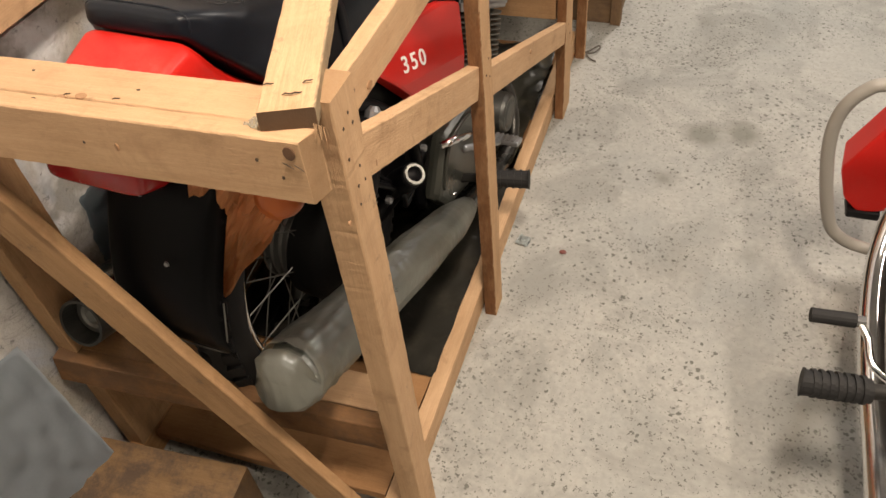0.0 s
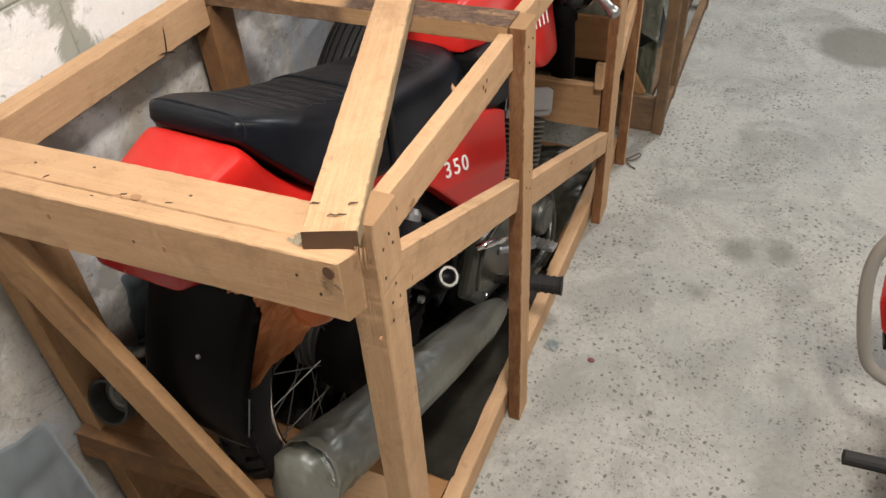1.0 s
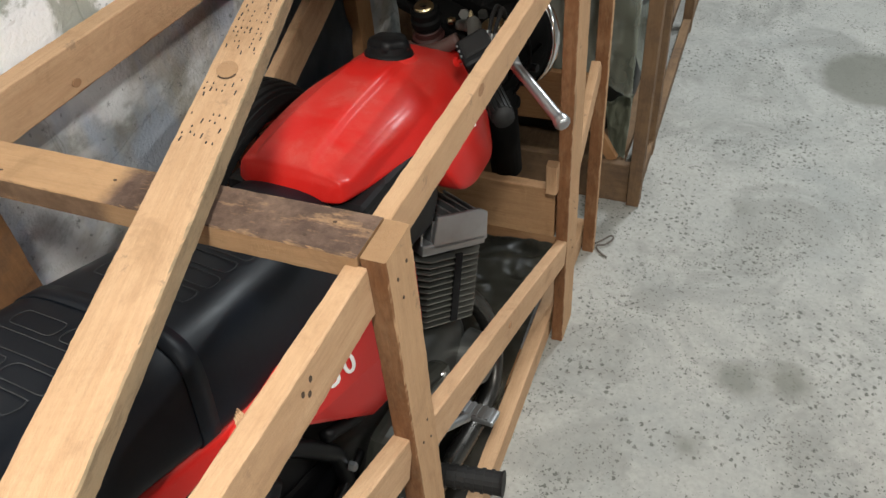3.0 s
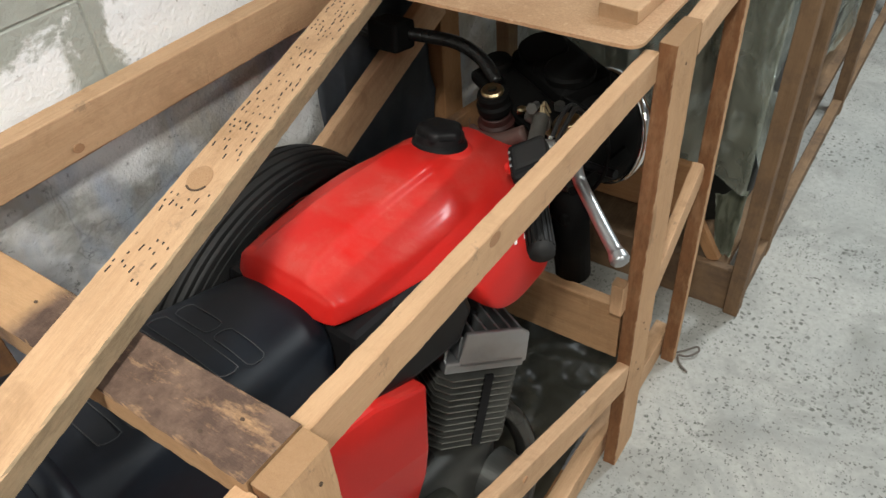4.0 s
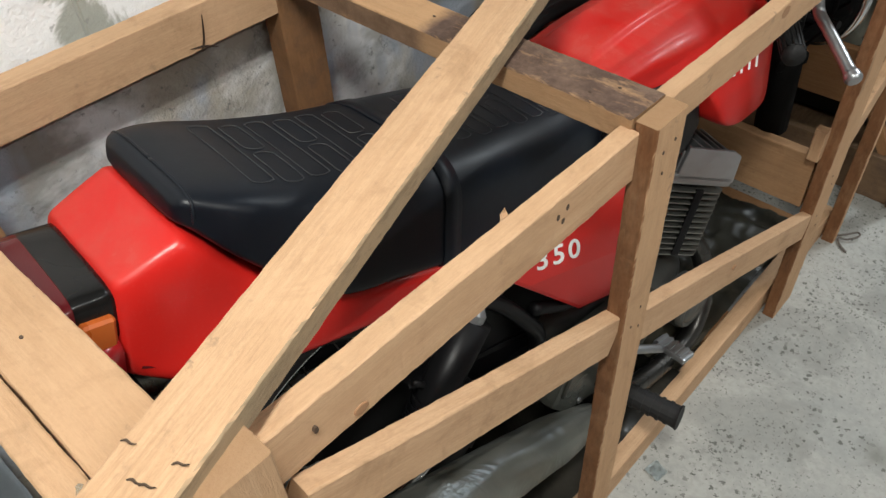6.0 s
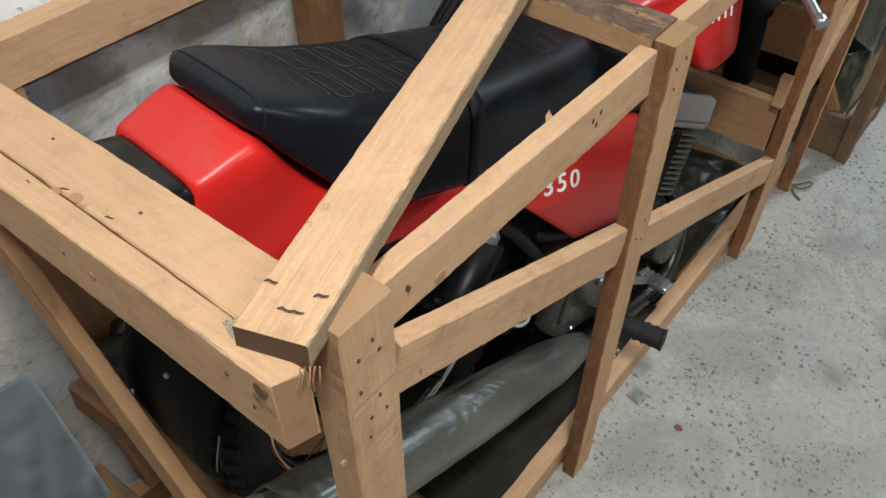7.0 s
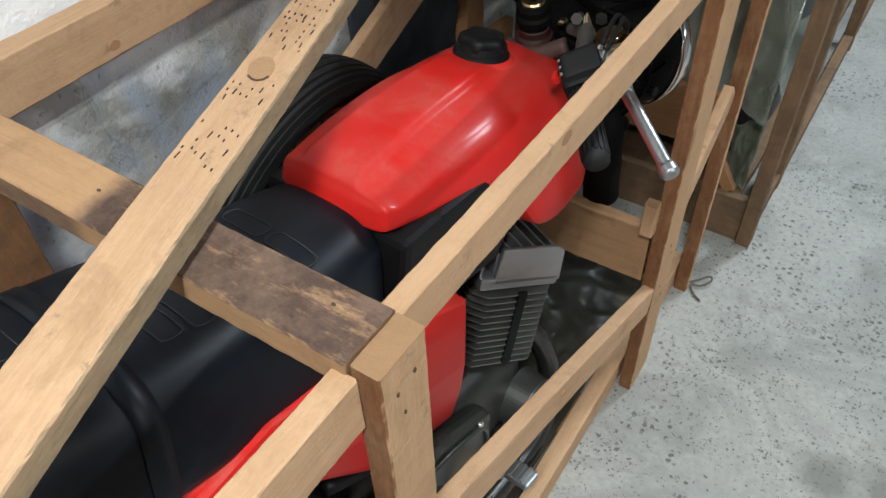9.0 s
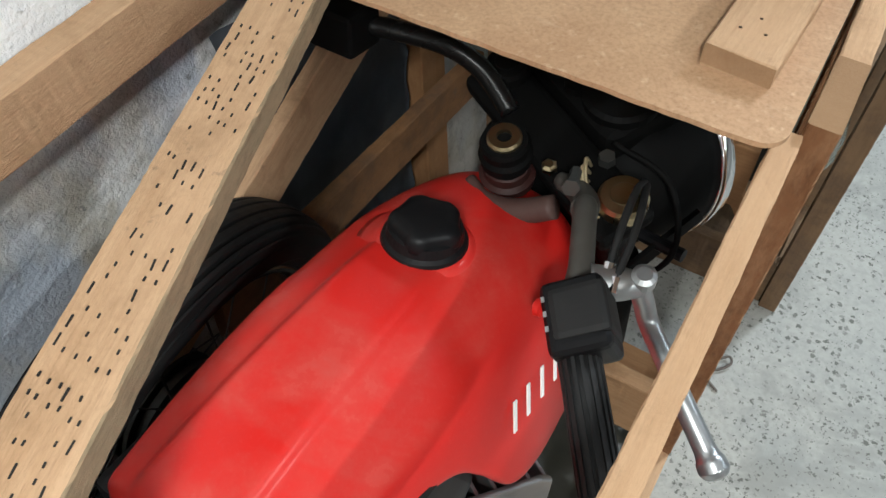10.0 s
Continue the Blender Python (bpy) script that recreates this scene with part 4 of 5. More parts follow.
# side panels with the number
SIDE = [(0.10, 0.292), (0.20, 0.234), (0.33, 0.148), (0.405, 0.098), (0.560, 0.080), (0.574, 0.13), (0.569, 0.296), (0.46, 0.320), (0.20, 0.322)]
for s in (-1, 1):
    bm = slab(SIDE, s * 0.120, s * 0.162, 0.007)
    # above a crease the panel leans in
    bmesh.ops.bisect_plane(bm, geom=list(bm.verts) + list(bm.edges) + list(bm.faces), plane_co=(0, 0.4, 0.200), plane_no=(0, 0.10, 1))
    for v in bm.verts:
        v.co.x -= s * 0.14 * max(0.0, v.co.z - 0.200 + 0.10 * (v.co.y - 0.4))
    panel = part("side_panel", bm, RED, bike, "glossy red side panel")


def words(text, size, m, parent, material, label):
    font = bpy.data.curves.new("text", "FONT")
    font.body, font.size, font.extrude = text, size, 0.0006
    font.offset, font.space_character = 0.0005, 1.25
    holder = bpy.data.objects.new("text", font)
    data = bpy.data.meshes.new_from_object(holder)
    bpy.data.objects.remove(holder)
    data.transform(Matrix(((1.32, -0.36, 0, 0), (0, 1, 0, 0), (0, 0, 1, 0), (0, 0, 0, 1))))  # wide digits that stand upright on the tilted panel
    data.materials.append(material)
    ob = new("number", data)
    ob.parent = parent
    ob.matrix_local = m
    return tagged(ob, label)


words("350", 0.047, pose(0.1600, 0.250, 0.237, 0, -8, 0) @ pose(0, 0, 0, 90, 0, 90) @ pose(0, 0, 0, 0, 0, -6), panel, WHITE, "white number 350")

# tank
TANK = [(0.420, 0.060, 0.440, 0.452, 3.5, 1.05, 4), (0.425, 0.079, 0.438, 0.472, 5, 1.06, 6), (0.438, 0.088, 0.439, 0.487, 5.5, 1.08, 7), (0.50, 0.094, 0.442, 0.512, 5.5, 1.14, 7), (0.57, 0.099, 0.445, 0.534, 5.2, 1.20, 7), (0.625, 0.102, 0.440, 0.547, 5, 1.28, 8), (0.66, 0.104, 0.412, 0.555, 4.5, 1.40, 10), (0.695, 0.106, 0.372, 0.561, 4.0, 1.53, 14), (0.74, 0.107, 0.362, 0.565, 3.4, 1.55, 16), (0.80, 0.105, 0.366, 0.566, 3.2, 1.53, 16), (0.86, 0.099, 0.374, 0.561, 3.0, 1.52, 14), (0.902, 0.087, 0.392, 0.553, 3.0, 1.44, 9), (0.924, 0.068, 0.42, 0.543, 3.0, 1.25, 6), (0.934, 0.050, 0.44, 0.534, 2.8, 1.1, 5)]
shell = loft(TANK, 480, 8)
for v in shell.verts:
    # two creases run back from the neck; outside them the top falls away to a crisp shoulder
    top = float(np.interp(v.co.y, [r[0] for r in TANK], [r[3] for r in TANK]))
    low = float(np.interp(v.co.y, [r[0] for r in TANK], [r[2] for r in TANK]))
    weight = max(0.0, min(1.0, (v.co.z - low) / (top - low) * 2.2 - 1.1)) * max(0.0, min(1.0, (0.765 - v.co.y) / 0.08)) * max(0.0, min(1.0, (v.co.y - 0.424) / 0.02))
    edge = 0.046 - 0.030 * (v.co.y - 0.45)
    across = abs(v.co.x + 0.012)
    step = 0.5 + 0.5 * math.tanh((edge - across) / 0.0048)
    v.co.z += weight * (0.0090 * step - 0.016 * max(0.0, across - edge) / 0.06)
tank = part("fuel_tank", shell, RED, bike, "creased glossy red fuel tank with dust on top", m=pose(0.010, 0, 0), smooth=True)
CAP = pose(-0.013, 0.747, 0.565, 3, 0, 0)
cap = part("filler_cap", lathe([(-0.004, 0.030), (-0.004, 0.0425), (0.004, 0.0430), (0.009, 0.0415), (0.012, 0.038), (0.022, 0.036), (0.024, 0.030)], 40, CAP @ pose(0, 0, 0, 0, -90, 0)), BLACK, tank, "black plastic filler cap", smooth=False)


def cap_knob():
    bm = bmesh.new()
    rows = []
    for z, k in ((0.012, 1.02), (0.022, 1.0), (0.028, 0.97), (0.032, 0.90), (0.0345, 0.78), (0.0355, 0.55)):
        rows.append([bm.verts.new((k * r * math.cos(a), k * r * math.sin(a), z)) for a, r in [(2 * math.pi * j / 60, 0.0345 + 0.0024 * math.tanh(1.6 * math.cos(5 * 2 * math.pi * j / 60))) for j in range(60)]])
    for a, b in zip(rows, rows[1:]):
        for j in range(60):
            bm.faces.new((a[j], a[(j + 1) % 60], b[(j + 1) % 60], b[j]))
    bm.faces.new(rows[-1])
    bm.faces.new(rows[0][::-1])
    return bm


part("grip_knob", cap_knob(), BLACK, cap, "five-lobed knob", m=CAP, smooth=True)
part("collar", lathe([(-0.004, 0.040), (-0.004, 0.068), (0.001, 0.060), (0.005, 0.053), (0.009, 0.048), (0.0125, 0.045), (0.0135, 0.041)], 56, CAP @ pose(0, 0, -0.008) @ pose(0, 0, 0, 0, -90, 0)), RED, tank, "raised red neck", smooth=True)
KNEE = [(0.430, 0.436), (0.50, 0.452), (0.612, 0.472), (0.640, 0.440), (0.692, 0.362), (0.67, 0.310), (0.56, 0.300), (0.44, 0.315)]
for s in (-1, 1):
    part("knee_panel", slab(KNEE, s * 0.06, s * 0.120, 0.010), BLACK, tank, "black plastic side trim")
# the maker's name, as plain slanted bars on the tank's flank
for k, (y, z) in enumerate(((0.698, 0.470), (0.722, 0.472), (0.748, 0.474), (0.774, 0.475))):
    part("badge_bar", slab([(-0.006, -0.014), (-0.001, -0.014), (0.010, 0.014), (0.005, 0.014)], -0.0008, 0.0008, 0), WHITE, tank, "white slanted badge bar", m=pose(0.1385, y, z, 0, -26, 0))

# engine
engine = part("crankcase", loft([(0.36, 0.05, -0.10, 0.04, 4, 1.0), (0.40, 0.13, -0.13, 0.06, 4, 1.0), (0.55, 0.16, -0.14, 0.085, 4, 1.0), (0.72, 0.16, -0.14, 0.09, 4, 1.0), (0.82, 0.14, -0.12, 0.05, 4, 1.0), (0.86, 0.09, -0.10, 0.0, 4, 1.0)], 36, 3), DULL, bike, "dusty cast alloy crankcase", smooth=True)
for s in (-1, 1):
    turn = pose(s * 0.092, 0.738, 0.080, -4, 0, 0) @ pose(0, 0, 0, 0, 0, -s * 30) @ Matrix.Scale(1.06, 4)
    cyl = part("cylinder", lathe([(0.0, 0.050), (0.15, 0.050)], 20, pose(0, 0, 0, 0, -90, 0)), BLACK, engine, "finned cylinder", m=turn, smooth=False)
    for i in range(12):
        z = 0.012 + 0.0116 * i
        part("fin", slab([(-0.068, -0.05), (-0.05, -0.068), (0.05, -0.068), (0.068, -0.05), (0.068, 0.05), (0.05, 0.068), (-0.05, 0.068), (-0.068, 0.05)], -0.0012, 0.0012, 0), FIN, cyl, m=pose(0, 0, z) @ pose(0, 0, 0, 0, 90, 0))
    part("rib", box(0.0655, 0.0705, 0.002, 0.016, 0.012, 0.145), BLACK, cyl)
    top = part("cylinder_head", box(-0.066, 0.066, -0.066, 0.066, 0.152, 0.172, 0.004, seg=2), ALLOY, engine, "pale alloy cylinder head", m=turn)
    part("end_plate", slab([(-0.046, 0.160), (0.070, 0.160), (0.066, 0.212), (0.050, 0.220), (-0.040, 0.220)], 0.058, 0.066, 0.003), ALLOY, top, "flat alloy end of the head")
    for i in range(7):
        y = -0.064 + 0.0213 * i
        part("fin", slab([(y - 0.0022, 0.170), (y + 0.0022, 0.170), (y + 0.0022, 0.214 - 2 * y * y), (y - 0.0022, 0.214 - 2 * y * y)], -0.064, 0.058, 0.001), ALLOY, top)
    part("plug", lathe([(0, 0.010), (0.03, 0.010), (0.032, 0.006), (0.05, 0.006)], 12, pose(0, 0, 0.17, 0, -90, 0)), BLACK, top)
part("side_cover", slab([(0.36, -0.09), (0.42, -0.135), (0.60, -0.14), (0.66, -0.05), (0.64, 0.055), (0.52, 0.075), (0.40, 0.05)], 0.15, 0.192, 0.016), COVER, engine, "dusty alloy side cover")
part("cover_rim", tube([(0.192, 0.385, -0.07), (0.194, 0.400, 0.020), (0.194, 0.450, 0.050), (0.194, 0.530, 0.058), (0.194, 0.610, 0.040), (0.194, 0.635, -0.03), (0.192, 0.600, -0.10)], 0.0045, 10), COVER, engine, "raised polished rim", smooth=True)
part("generator_cover", lathe([(0.0, 0.056), (0.044, 0.054), (0.052, 0.050), (0.056, 0.046), (0.054, 0.038), (0.058, 0.030), (0.060, 0.010)], 48, pose(0.153, 0.795, -0.040)), GEN, engine, "polished round cover", smooth=False)
for y, z in ((0.40, 0.035), (0.60, 0.055), (0.62, -0.10), (0.45, -0.115)):
    part("screw", lathe([(0, 0.007), (0.004, 0.006)], 12, pose(0.191, y, z)), CHROME, engine)
for s in (-1, 1):
    part("exhaust_pipe", tube([(s * 0.09, 0.775, 0.09), (s * 0.13, 0.86, 0.055), (s * 0.175, 0.885, -0.03), (s * 0.205, 0.83, -0.13), (s * 0.21, 0.68, -0.165), (s * 0.212, 0.48, -0.155), (s * 0.212, 0.40, -0.145)], 0.021, 16), HEADER, bike, "browned exhaust pipe", smooth=True)
    muf = part("muffler", tube([(s * 0.212, 0.46, -0.155), (s * 0.212, 0.37, -0.146), (s * 0.212, 0.16, -0.119), (s * 0.212, -0.08, -0.089), (s * 0.212, -0.24, -0.068), (s * 0.212, -0.275, -0.064)], [0.022, 0.038, 0.047, 0.049, 0.049, 0.042], 28), PIPE, bike, "long chromed muffler", smooth=True)
    if s < 0:
        part("tail_cup", lathe([(-0.03, 0.043), (0.045, 0.043), (0.045, 0.038), (-0.02, 0.036)], 28, axis_pose((s * 0.175, -0.275, -0.065), (s * 0.170, -0.35, -0.055))[0], close=True), DULL, muf, "open grey tail cup", smooth=False)
        part("baffle", lathe([(0.0, 0.034), (0.004, 0.034), (0.006, 0.024), (0.002, 0.020), (0.008, 0.010)], 28, axis_pose((s * 0.175, -0.285, -0.063), (s * 0.170, -0.35, -0.055))[0]), FIN, muf, "bright ringed baffle")
    else:
        sleeve = tube([(s * 0.212, 0.48, -0.158), (s * 0.212, 0.36, -0.145), (s * 0.212, 0.16, -0.119), (s * 0.212, -0.08, -0.089), (s * 0.212, -0.24, -0.068), (s * 0.212, -0.286, -0.062), (s * 0.212, -0.289, -0.061)], [0.025, 0.043, 0.051, 0.054, 0.056, 0.055, 0.048], 64, 20)
        for v in sleeve.verts:
            # long folds run along the muffler, short creases cross them near the tied end
            out = v.co - Vector((0.212, v.co.y, -0.099 - 0.127 * v.co.y))
            turn = math.atan2(out.z, out.x)
            near = max(0.0, min(1.0, (-v.co.y - 0.10) / 0.18))
            folds = 1.0 - abs(noise.noise(Vector((3.0 * math.cos(turn), 3.0 * math.sin(turn), 5.0 * v.co.y)))) * 2.4
            creases = 1.0 - abs(noise.noise(Vector((26 * v.co.x, 34 * v.co.y, 26 * v.co.z)))) * 2.2
            v.co += (0.0022 * folds + (0.0006 + 0.0040 * near) * creases) * out.normalized()
        part("plastic_sleeve", sleeve, SLEEVE, muf, "crumpled clear plastic sleeve", smooth=True)
# footrests, levers, shocks
peg = part("footrest", tube([(0.14, 0.48, -0.10), (0.20, 0.505, -0.095), (0.245, 0.515, -0.09)], 0.011, 10), STEEL, bike)
part("rubber", tube([(0.225, 0.512, -0.092), (0.285, 0.525, -0.088), (0.335, 0.535, -0.085), (0.345, 0.537, -0.084)], [0.020, 0.020, 0.021, 0.024], 16), RUBBER, peg, "ribbed black rubber", smooth=False)
for k in range(6):
    part("rib", lathe([(-0.003, 0.0225), (0.003, 0.0225)], 16, pose(0.245 + 0.016 * k, 0.5165 + 0.0034 * k, -0.0905 + 0.001 * k, 0, -4, 12)), RUBBER, peg)
gear = part("gear_lever", tube([(0.19, 0.50, -0.02), (0.215, 0.56, -0.03), (0.235, 0.625, -0.045)], 0.009, 10), ALLOY, bike, smooth=True)
part("pedal", box(0.215, 0.285, 0.625, 0.665, -0.052, -0.040, 0.004, seg=2), ALLOY, gear, "ribbed alloy pedal")
for k in range(5):
    part("ridge", box(0.220 + 0.012 * k, 0.226 + 0.012 * k, 0.627, 0.663, -0.041, -0.037), ALLOY, gear)
part("kick_lever", tube([(0.19, 0.365, 0.045), (0.212, 0.380, 0.055), (0.222, 0.42, 0.05), (0.215, 0.47, 0.035)], 0.0085, 12), CHROME, bike, "chromed lever", smooth=True)
pas = part("rear_footrest", tube([(0.12, 0.24, -0.02), (0.165, 0.215, 0.025), (0.210, 0.182, 0.066)], [0.022, 0.027, 0.024], 18), BLACK, bike, "folded rear footrest", smooth=True)
part("socket", lathe([(-0.004, 0.0150), (-0.004, 0.022), (0.010, 0.022), (0.013, 0.0205), (0.013, 0.0155)], 20, axis_pose((0.206, 0.185, 0.062), (0.25, 0.152, 0.105))[0], close=True), FIN, pas, "open round alloy end")
for s in (-1, 1):
    sh = part("shock_absorber", tube([(s * 0.145, 0.05, -0.04), (s * 0.145, 0.145, 0.185)], 0.029, 18, 1), BLACK, bike, smooth=True)
    part("cap_nut", lathe([(0, 0.016), (0.012, 0.016), (0.022, 0.008)], 12, axis_pose((s * 0.145, 0.145, 0.185), (s * 0.145, 0.16, 0.22))[0]), ALLOY, sh, "bright cap nut")
    for k in range(9):
        part("coil", lathe([(-0.0025, 0.032), (0.0025, 0.032)], 18, axis_pose((s * 0.145, 0.055 + 0.0045 * k, -0.030 + 0.0107 * k), (s * 0.145, 0.15, 0.195))[0]), BLACK, sh)
    part("swing_arm", tube([(s * 0.10, 0.38, -0.03), (s * 0.125, 0.05, -0.055)], 0.019, 12, 1), BLACK, bike, smooth=True)
for s in (-1, 1):
    part("frame_tube", tube([(s * 0.13, 0.40, -0.13), (s * 0.14, 0.34, 0.04), (s * 0.14, 0.30, 0.10), (s * 0.12, 0.16, 0.20), (s * 0.10, -0.10, 0.24)], 0.014, 12), BLACK, bike, smooth=True)
    part("frame_tube", tube([(s * 0.13, 0.62, 0.115), (s * 0.145, 0.42, 0.105), (s * 0.14, 0.30, 0.13)], 0.011, 12), BLACK, bike, smooth=True)
part("down_tube", tube([(0, 0.90, 0.45), (0, 0.90, 0.20), (0, 0.86, -0.06), (0, 0.50, -0.15)], 0.02, 12), BLACK, bike, smooth=True)
part("air_box", box(-0.10, 0.10, 0.16, 0.44, 0.02, 0.26, 0.02, seg=2), BLACK, bike)
for y, z, r in ((0.10, -0.005, 0.011), (0.17, 0.005, 0.009), (0.235, 0.035, 0.012), (0.30, -0.005, 0.010), (0.34, 0.045, 0.008)):
    part("bolt", lathe([(0, r), (0.010, r), (0.013, 0.6 * r)], 6, pose(0.155, y, z, 0, 0, 10)), ALLOY, bike, "greasy bright bolt")
for k in range(3):
    part("hose", tube([(0.13, 0.06 + 0.03 * k, 0.10), (0.165, 0.16 + 0.03 * k, 0.04 - 0.02 * k), (0.15, 0.28, -0.02 - 0.02 * k), (0.14, 0.40, 0.02)], 0.006, 8), BLACK, bike, smooth=True)
part("chain_case", slab([(0.0, -0.10), (0.10, -0.13), (0.40, -0.10), (0.40, 0.02), (0.10, 0.05), (0.0, 0.0)], 0.065, 0.10, 0.01), BLACK, bike, "black chain case")

# front end, turned to the right
STEER = pose(0, 0.875, 0.618, 24, 0, 0) @ pose(0, 0, 0, 0, 0, -25)
FORK = 0.108
front = part("steering_head", tube([(0, 0, 0.0), (0, 0, -0.20)], 0.023, 24, 1), SOOT, bike, m=STEER, smooth=True)
part("dished_cap", lathe([(-0.030, 0.020), (-0.024, 0.0275), (-0.012, 0.0285), (-0.007, 0.0250), (0.004, 0.0260), (0.009, 0.0240), (0.009, 0.018)], 36, pose(0, 0, 0, 0, -90, 0)), SOOT, front, "black dished bearing cap", smooth=False)
part("bearing_ring", lathe([(-0.066, 0.020), (-0.062, 0.029), (-0.048, 0.031), (-0.044, 0.026), (-0.034, 0.025), (-0.030, 0.020)], 32, pose(0, 0, 0, 0, -90, 0)), DUSTY_RED, front, "dusty dark bearing ring", smooth=False)
part("stem_nut", lathe([(0.006, 0.008), (0.006, 0.0185), (0.012, 0.0185), (0.015, 0.016), (0.015, 0.008)], 24, pose(0, 0, 0, 0, -90, 0), close=True), BRASS, front, "zinc-plated stem nut")
part("top_clamp", box(-0.135, 0.135, 0.025, 0.095, -0.062, -0.036, 0.012, seg=3), SOOT, front, "black top clamp")
part("low_clamp", box(-0.135, 0.135, 0.03, 0.10, -0.215, -0.185, 0.012, seg=3), SOOT, front)
part("bolt", lathe([(0, 0.009), (0.006, 0.0085), (0.008, 0.005)], 6, pose(0.039, 0.028, -0.020, 0, -90, 0)), BRASS, front, "plated bolt")
part("bolt", lathe([(0, 0.010), (0.010, 0.009)], 6, pose(0.06, 0.085, -0.030, 0, -90, 0)), DULL, front)
for s in (-1, 1):
    leg = part("fork_leg", tube([(s * FORK, 0.065, -0.03), (s * FORK, 0.065, -0.385)], 0.020, 18, 1), GLOSS, bike, "black fork leg", m=STEER, smooth=True)
    part("gaiter", tube([(s * FORK, 0.065, -0.15), (s * FORK, 0.065, -0.375)], 0.033, 20, 1), SOOT, leg, "rubber gaiter", smooth=True)
    part("fork_cap", lathe([(-0.02, 0.026), (-0.002, 0.026), (0.003, 0.023), (0.0045, 0.014), (0.0055, 0.013), (0.006, 0.004)], 32, pose(s * FORK, 0.070, -0.022, 0, -90, 0)), BRASS if s > 0 else SOOT, leg, "plated fork cap")
    part("indicator_stalk", tube([(s * 0.10, 0.10, -0.13), (s * 0.16, 0.12, -0.12)], 0.008, 10, 1), BLACK, leg)
LAMP = STEER @ pose(0.018, 0.100, -0.118, -20, 0, 0)
lamp = part("headlamp", lathe([(-0.025, 0.02), (-0.02, 0.065), (0.02, 0.092), (0.09, 0.098), (0.105, 0.098)], 40, pose(0, 0, 0, 0, 0, 90)), SOOT, bike, "round black headlamp", m=LAMP, smooth=True)
part("chrome_ring", lathe([(0.105, 0.090), (0.105, 0.104), (0.125, 0.101), (0.130, 0.088)], 40, pose(0, 0, 0, 0, 0, 90), close=True), CHROME, lamp, "chrome rim", smooth=True)
part("glass", lathe([(0.115, 0.09), (0.135, 0.06), (0.140, 0.02)], 32, pose(0, 0, 0, 0, 0, 90)), ALLOY, lamp, smooth=True)
for s in (-1, 1):
    start = [(0.110, 0.021, 0.004), (0.122, 0.012, 0.022)] if s > 0 else [(-0.040, 0.032, -0.012), (-0.085, 0.028, 0.014), (-0.125, 0.008, 0.032)]
    half = part("handlebar", tube(start + [(s * 0.172, -0.028, 0.038), (s * 0.210, -0.058, 0.040), (s * 0.345, -0.129, 0.034)], 0.0115, 16), WORN_BAR if s > 0 else GLOSS, bike, "dusty tubular handlebar", m=STEER, smooth=True)
    a, b = Vector((s * 0.240, -0.078, 0.038)), Vector((s * 0.350, -0.132, 0.034))
    g = part("grip", tube([a, a.lerp(b, 0.5), b], 0.0165, 20, 2), RUBBER, half, "ribbed black rubber grip", smooth=True)
    way = (b - a).normalized()
    gm, glen = axis_pose(a, b)
    bm = bmesh.new()
    for k in range(16):
        ang = 2 * math.pi * k / 16
        box(0.004, glen - 0.008, -0.0016, 0.0016, 0.0158, 0.0182, bm=bm)
        bmesh.ops.rotate(bm, verts=bm.verts[-8:], cent=(0, 0, 0), matrix=Matrix.Rotation(ang, 3, "X"))
    tagged(part("ribs", bm, RUBBER, half, m=gm), kind="stuff")
    sw = part("switch_box", box(-0.060, 0.006, -0.020, 0.034, -0.024, 0.026, 0.009, seg=3), BLACK if s > 0 else SOOT, half, "black plastic switch housing", m=gm @ pose(0, 0, 0, 18, 0, 0))
right_bar = [o for o in bike.children if o.name.startswith("handlebar")][-1]
a, b = Vector((0.240, -0.078, 0.038)), Vector((0.350, -0.132, 0.034))
gm, glen = axis_pose(a, b)
part("kill_switch", lathe([(0, 0.004), (0.012, 0.004), (0.014, 0.0085), (0.020, 0.0085), (0.023, 0.005)], 16, axis_pose((0.196, -0.070, 0.030), (0.178, -0.079, 0.022))[0]), RED, right_bar, "small red knob")
part("switch_band", box(-0.052, -0.006, -0.0130, 0.0355, -0.020, 0.0285, 0.006, seg=2), RUBBER, right_bar, "raised black cover", m=gm @ pose(0, 0, 0, 18, 0, 0))
for k in range(3):
    part("label_mark", box(-0.0024, 0.0024, -0.0015, 0.0015, 0, 0.0006), ALLOY, right_bar, "pale marking", m=gm @ pose(0, 0, 0, 18, 0, 0) @ pose(-0.044 + 0.013 * k, -0.0165, 0.0262, 0, 0, 0))
perch = part("lever_perch", tube([(0.190, -0.032, 0.036), (0.205, -0.010, 0.034), (0.214, 0.006, 0.032)], [0.017, 0.015, 0.011], 14), ALLOY, right_bar, "cast alloy perch", smooth=True)
part("pivot_bolt", lathe([(0, 0.011), (0.012, 0.011), (0.015, 0.007)], 16, pose(0.214, 0.006, 0.036, 0, -90, 0)), ALLOY, right_bar, "round bolt head")
part("brake_lever", tube([(0.212, 0.004, 0.028), (0.221, 0.005, 0.008), (0.234, 0.003, -0.010), (0.268, -0.005, -0.016), (0.310, -0.014, -0.025), (0.345, -0.020, -0.036), (0.354, -0.0215, -0.0385), (0.362, -0.023, -0.041), (0.367, -0.024, -0.0428), (0.3695, -0.0245, -0.0436)], [0.010, 0.0095, 0.0095, 0.0092, 0.0096, 0.0100, 0.0130, 0.0138, 0.0105, 0.0040], 18), ALLOY, right_bar, "polished alloy brake lever", smooth=True)
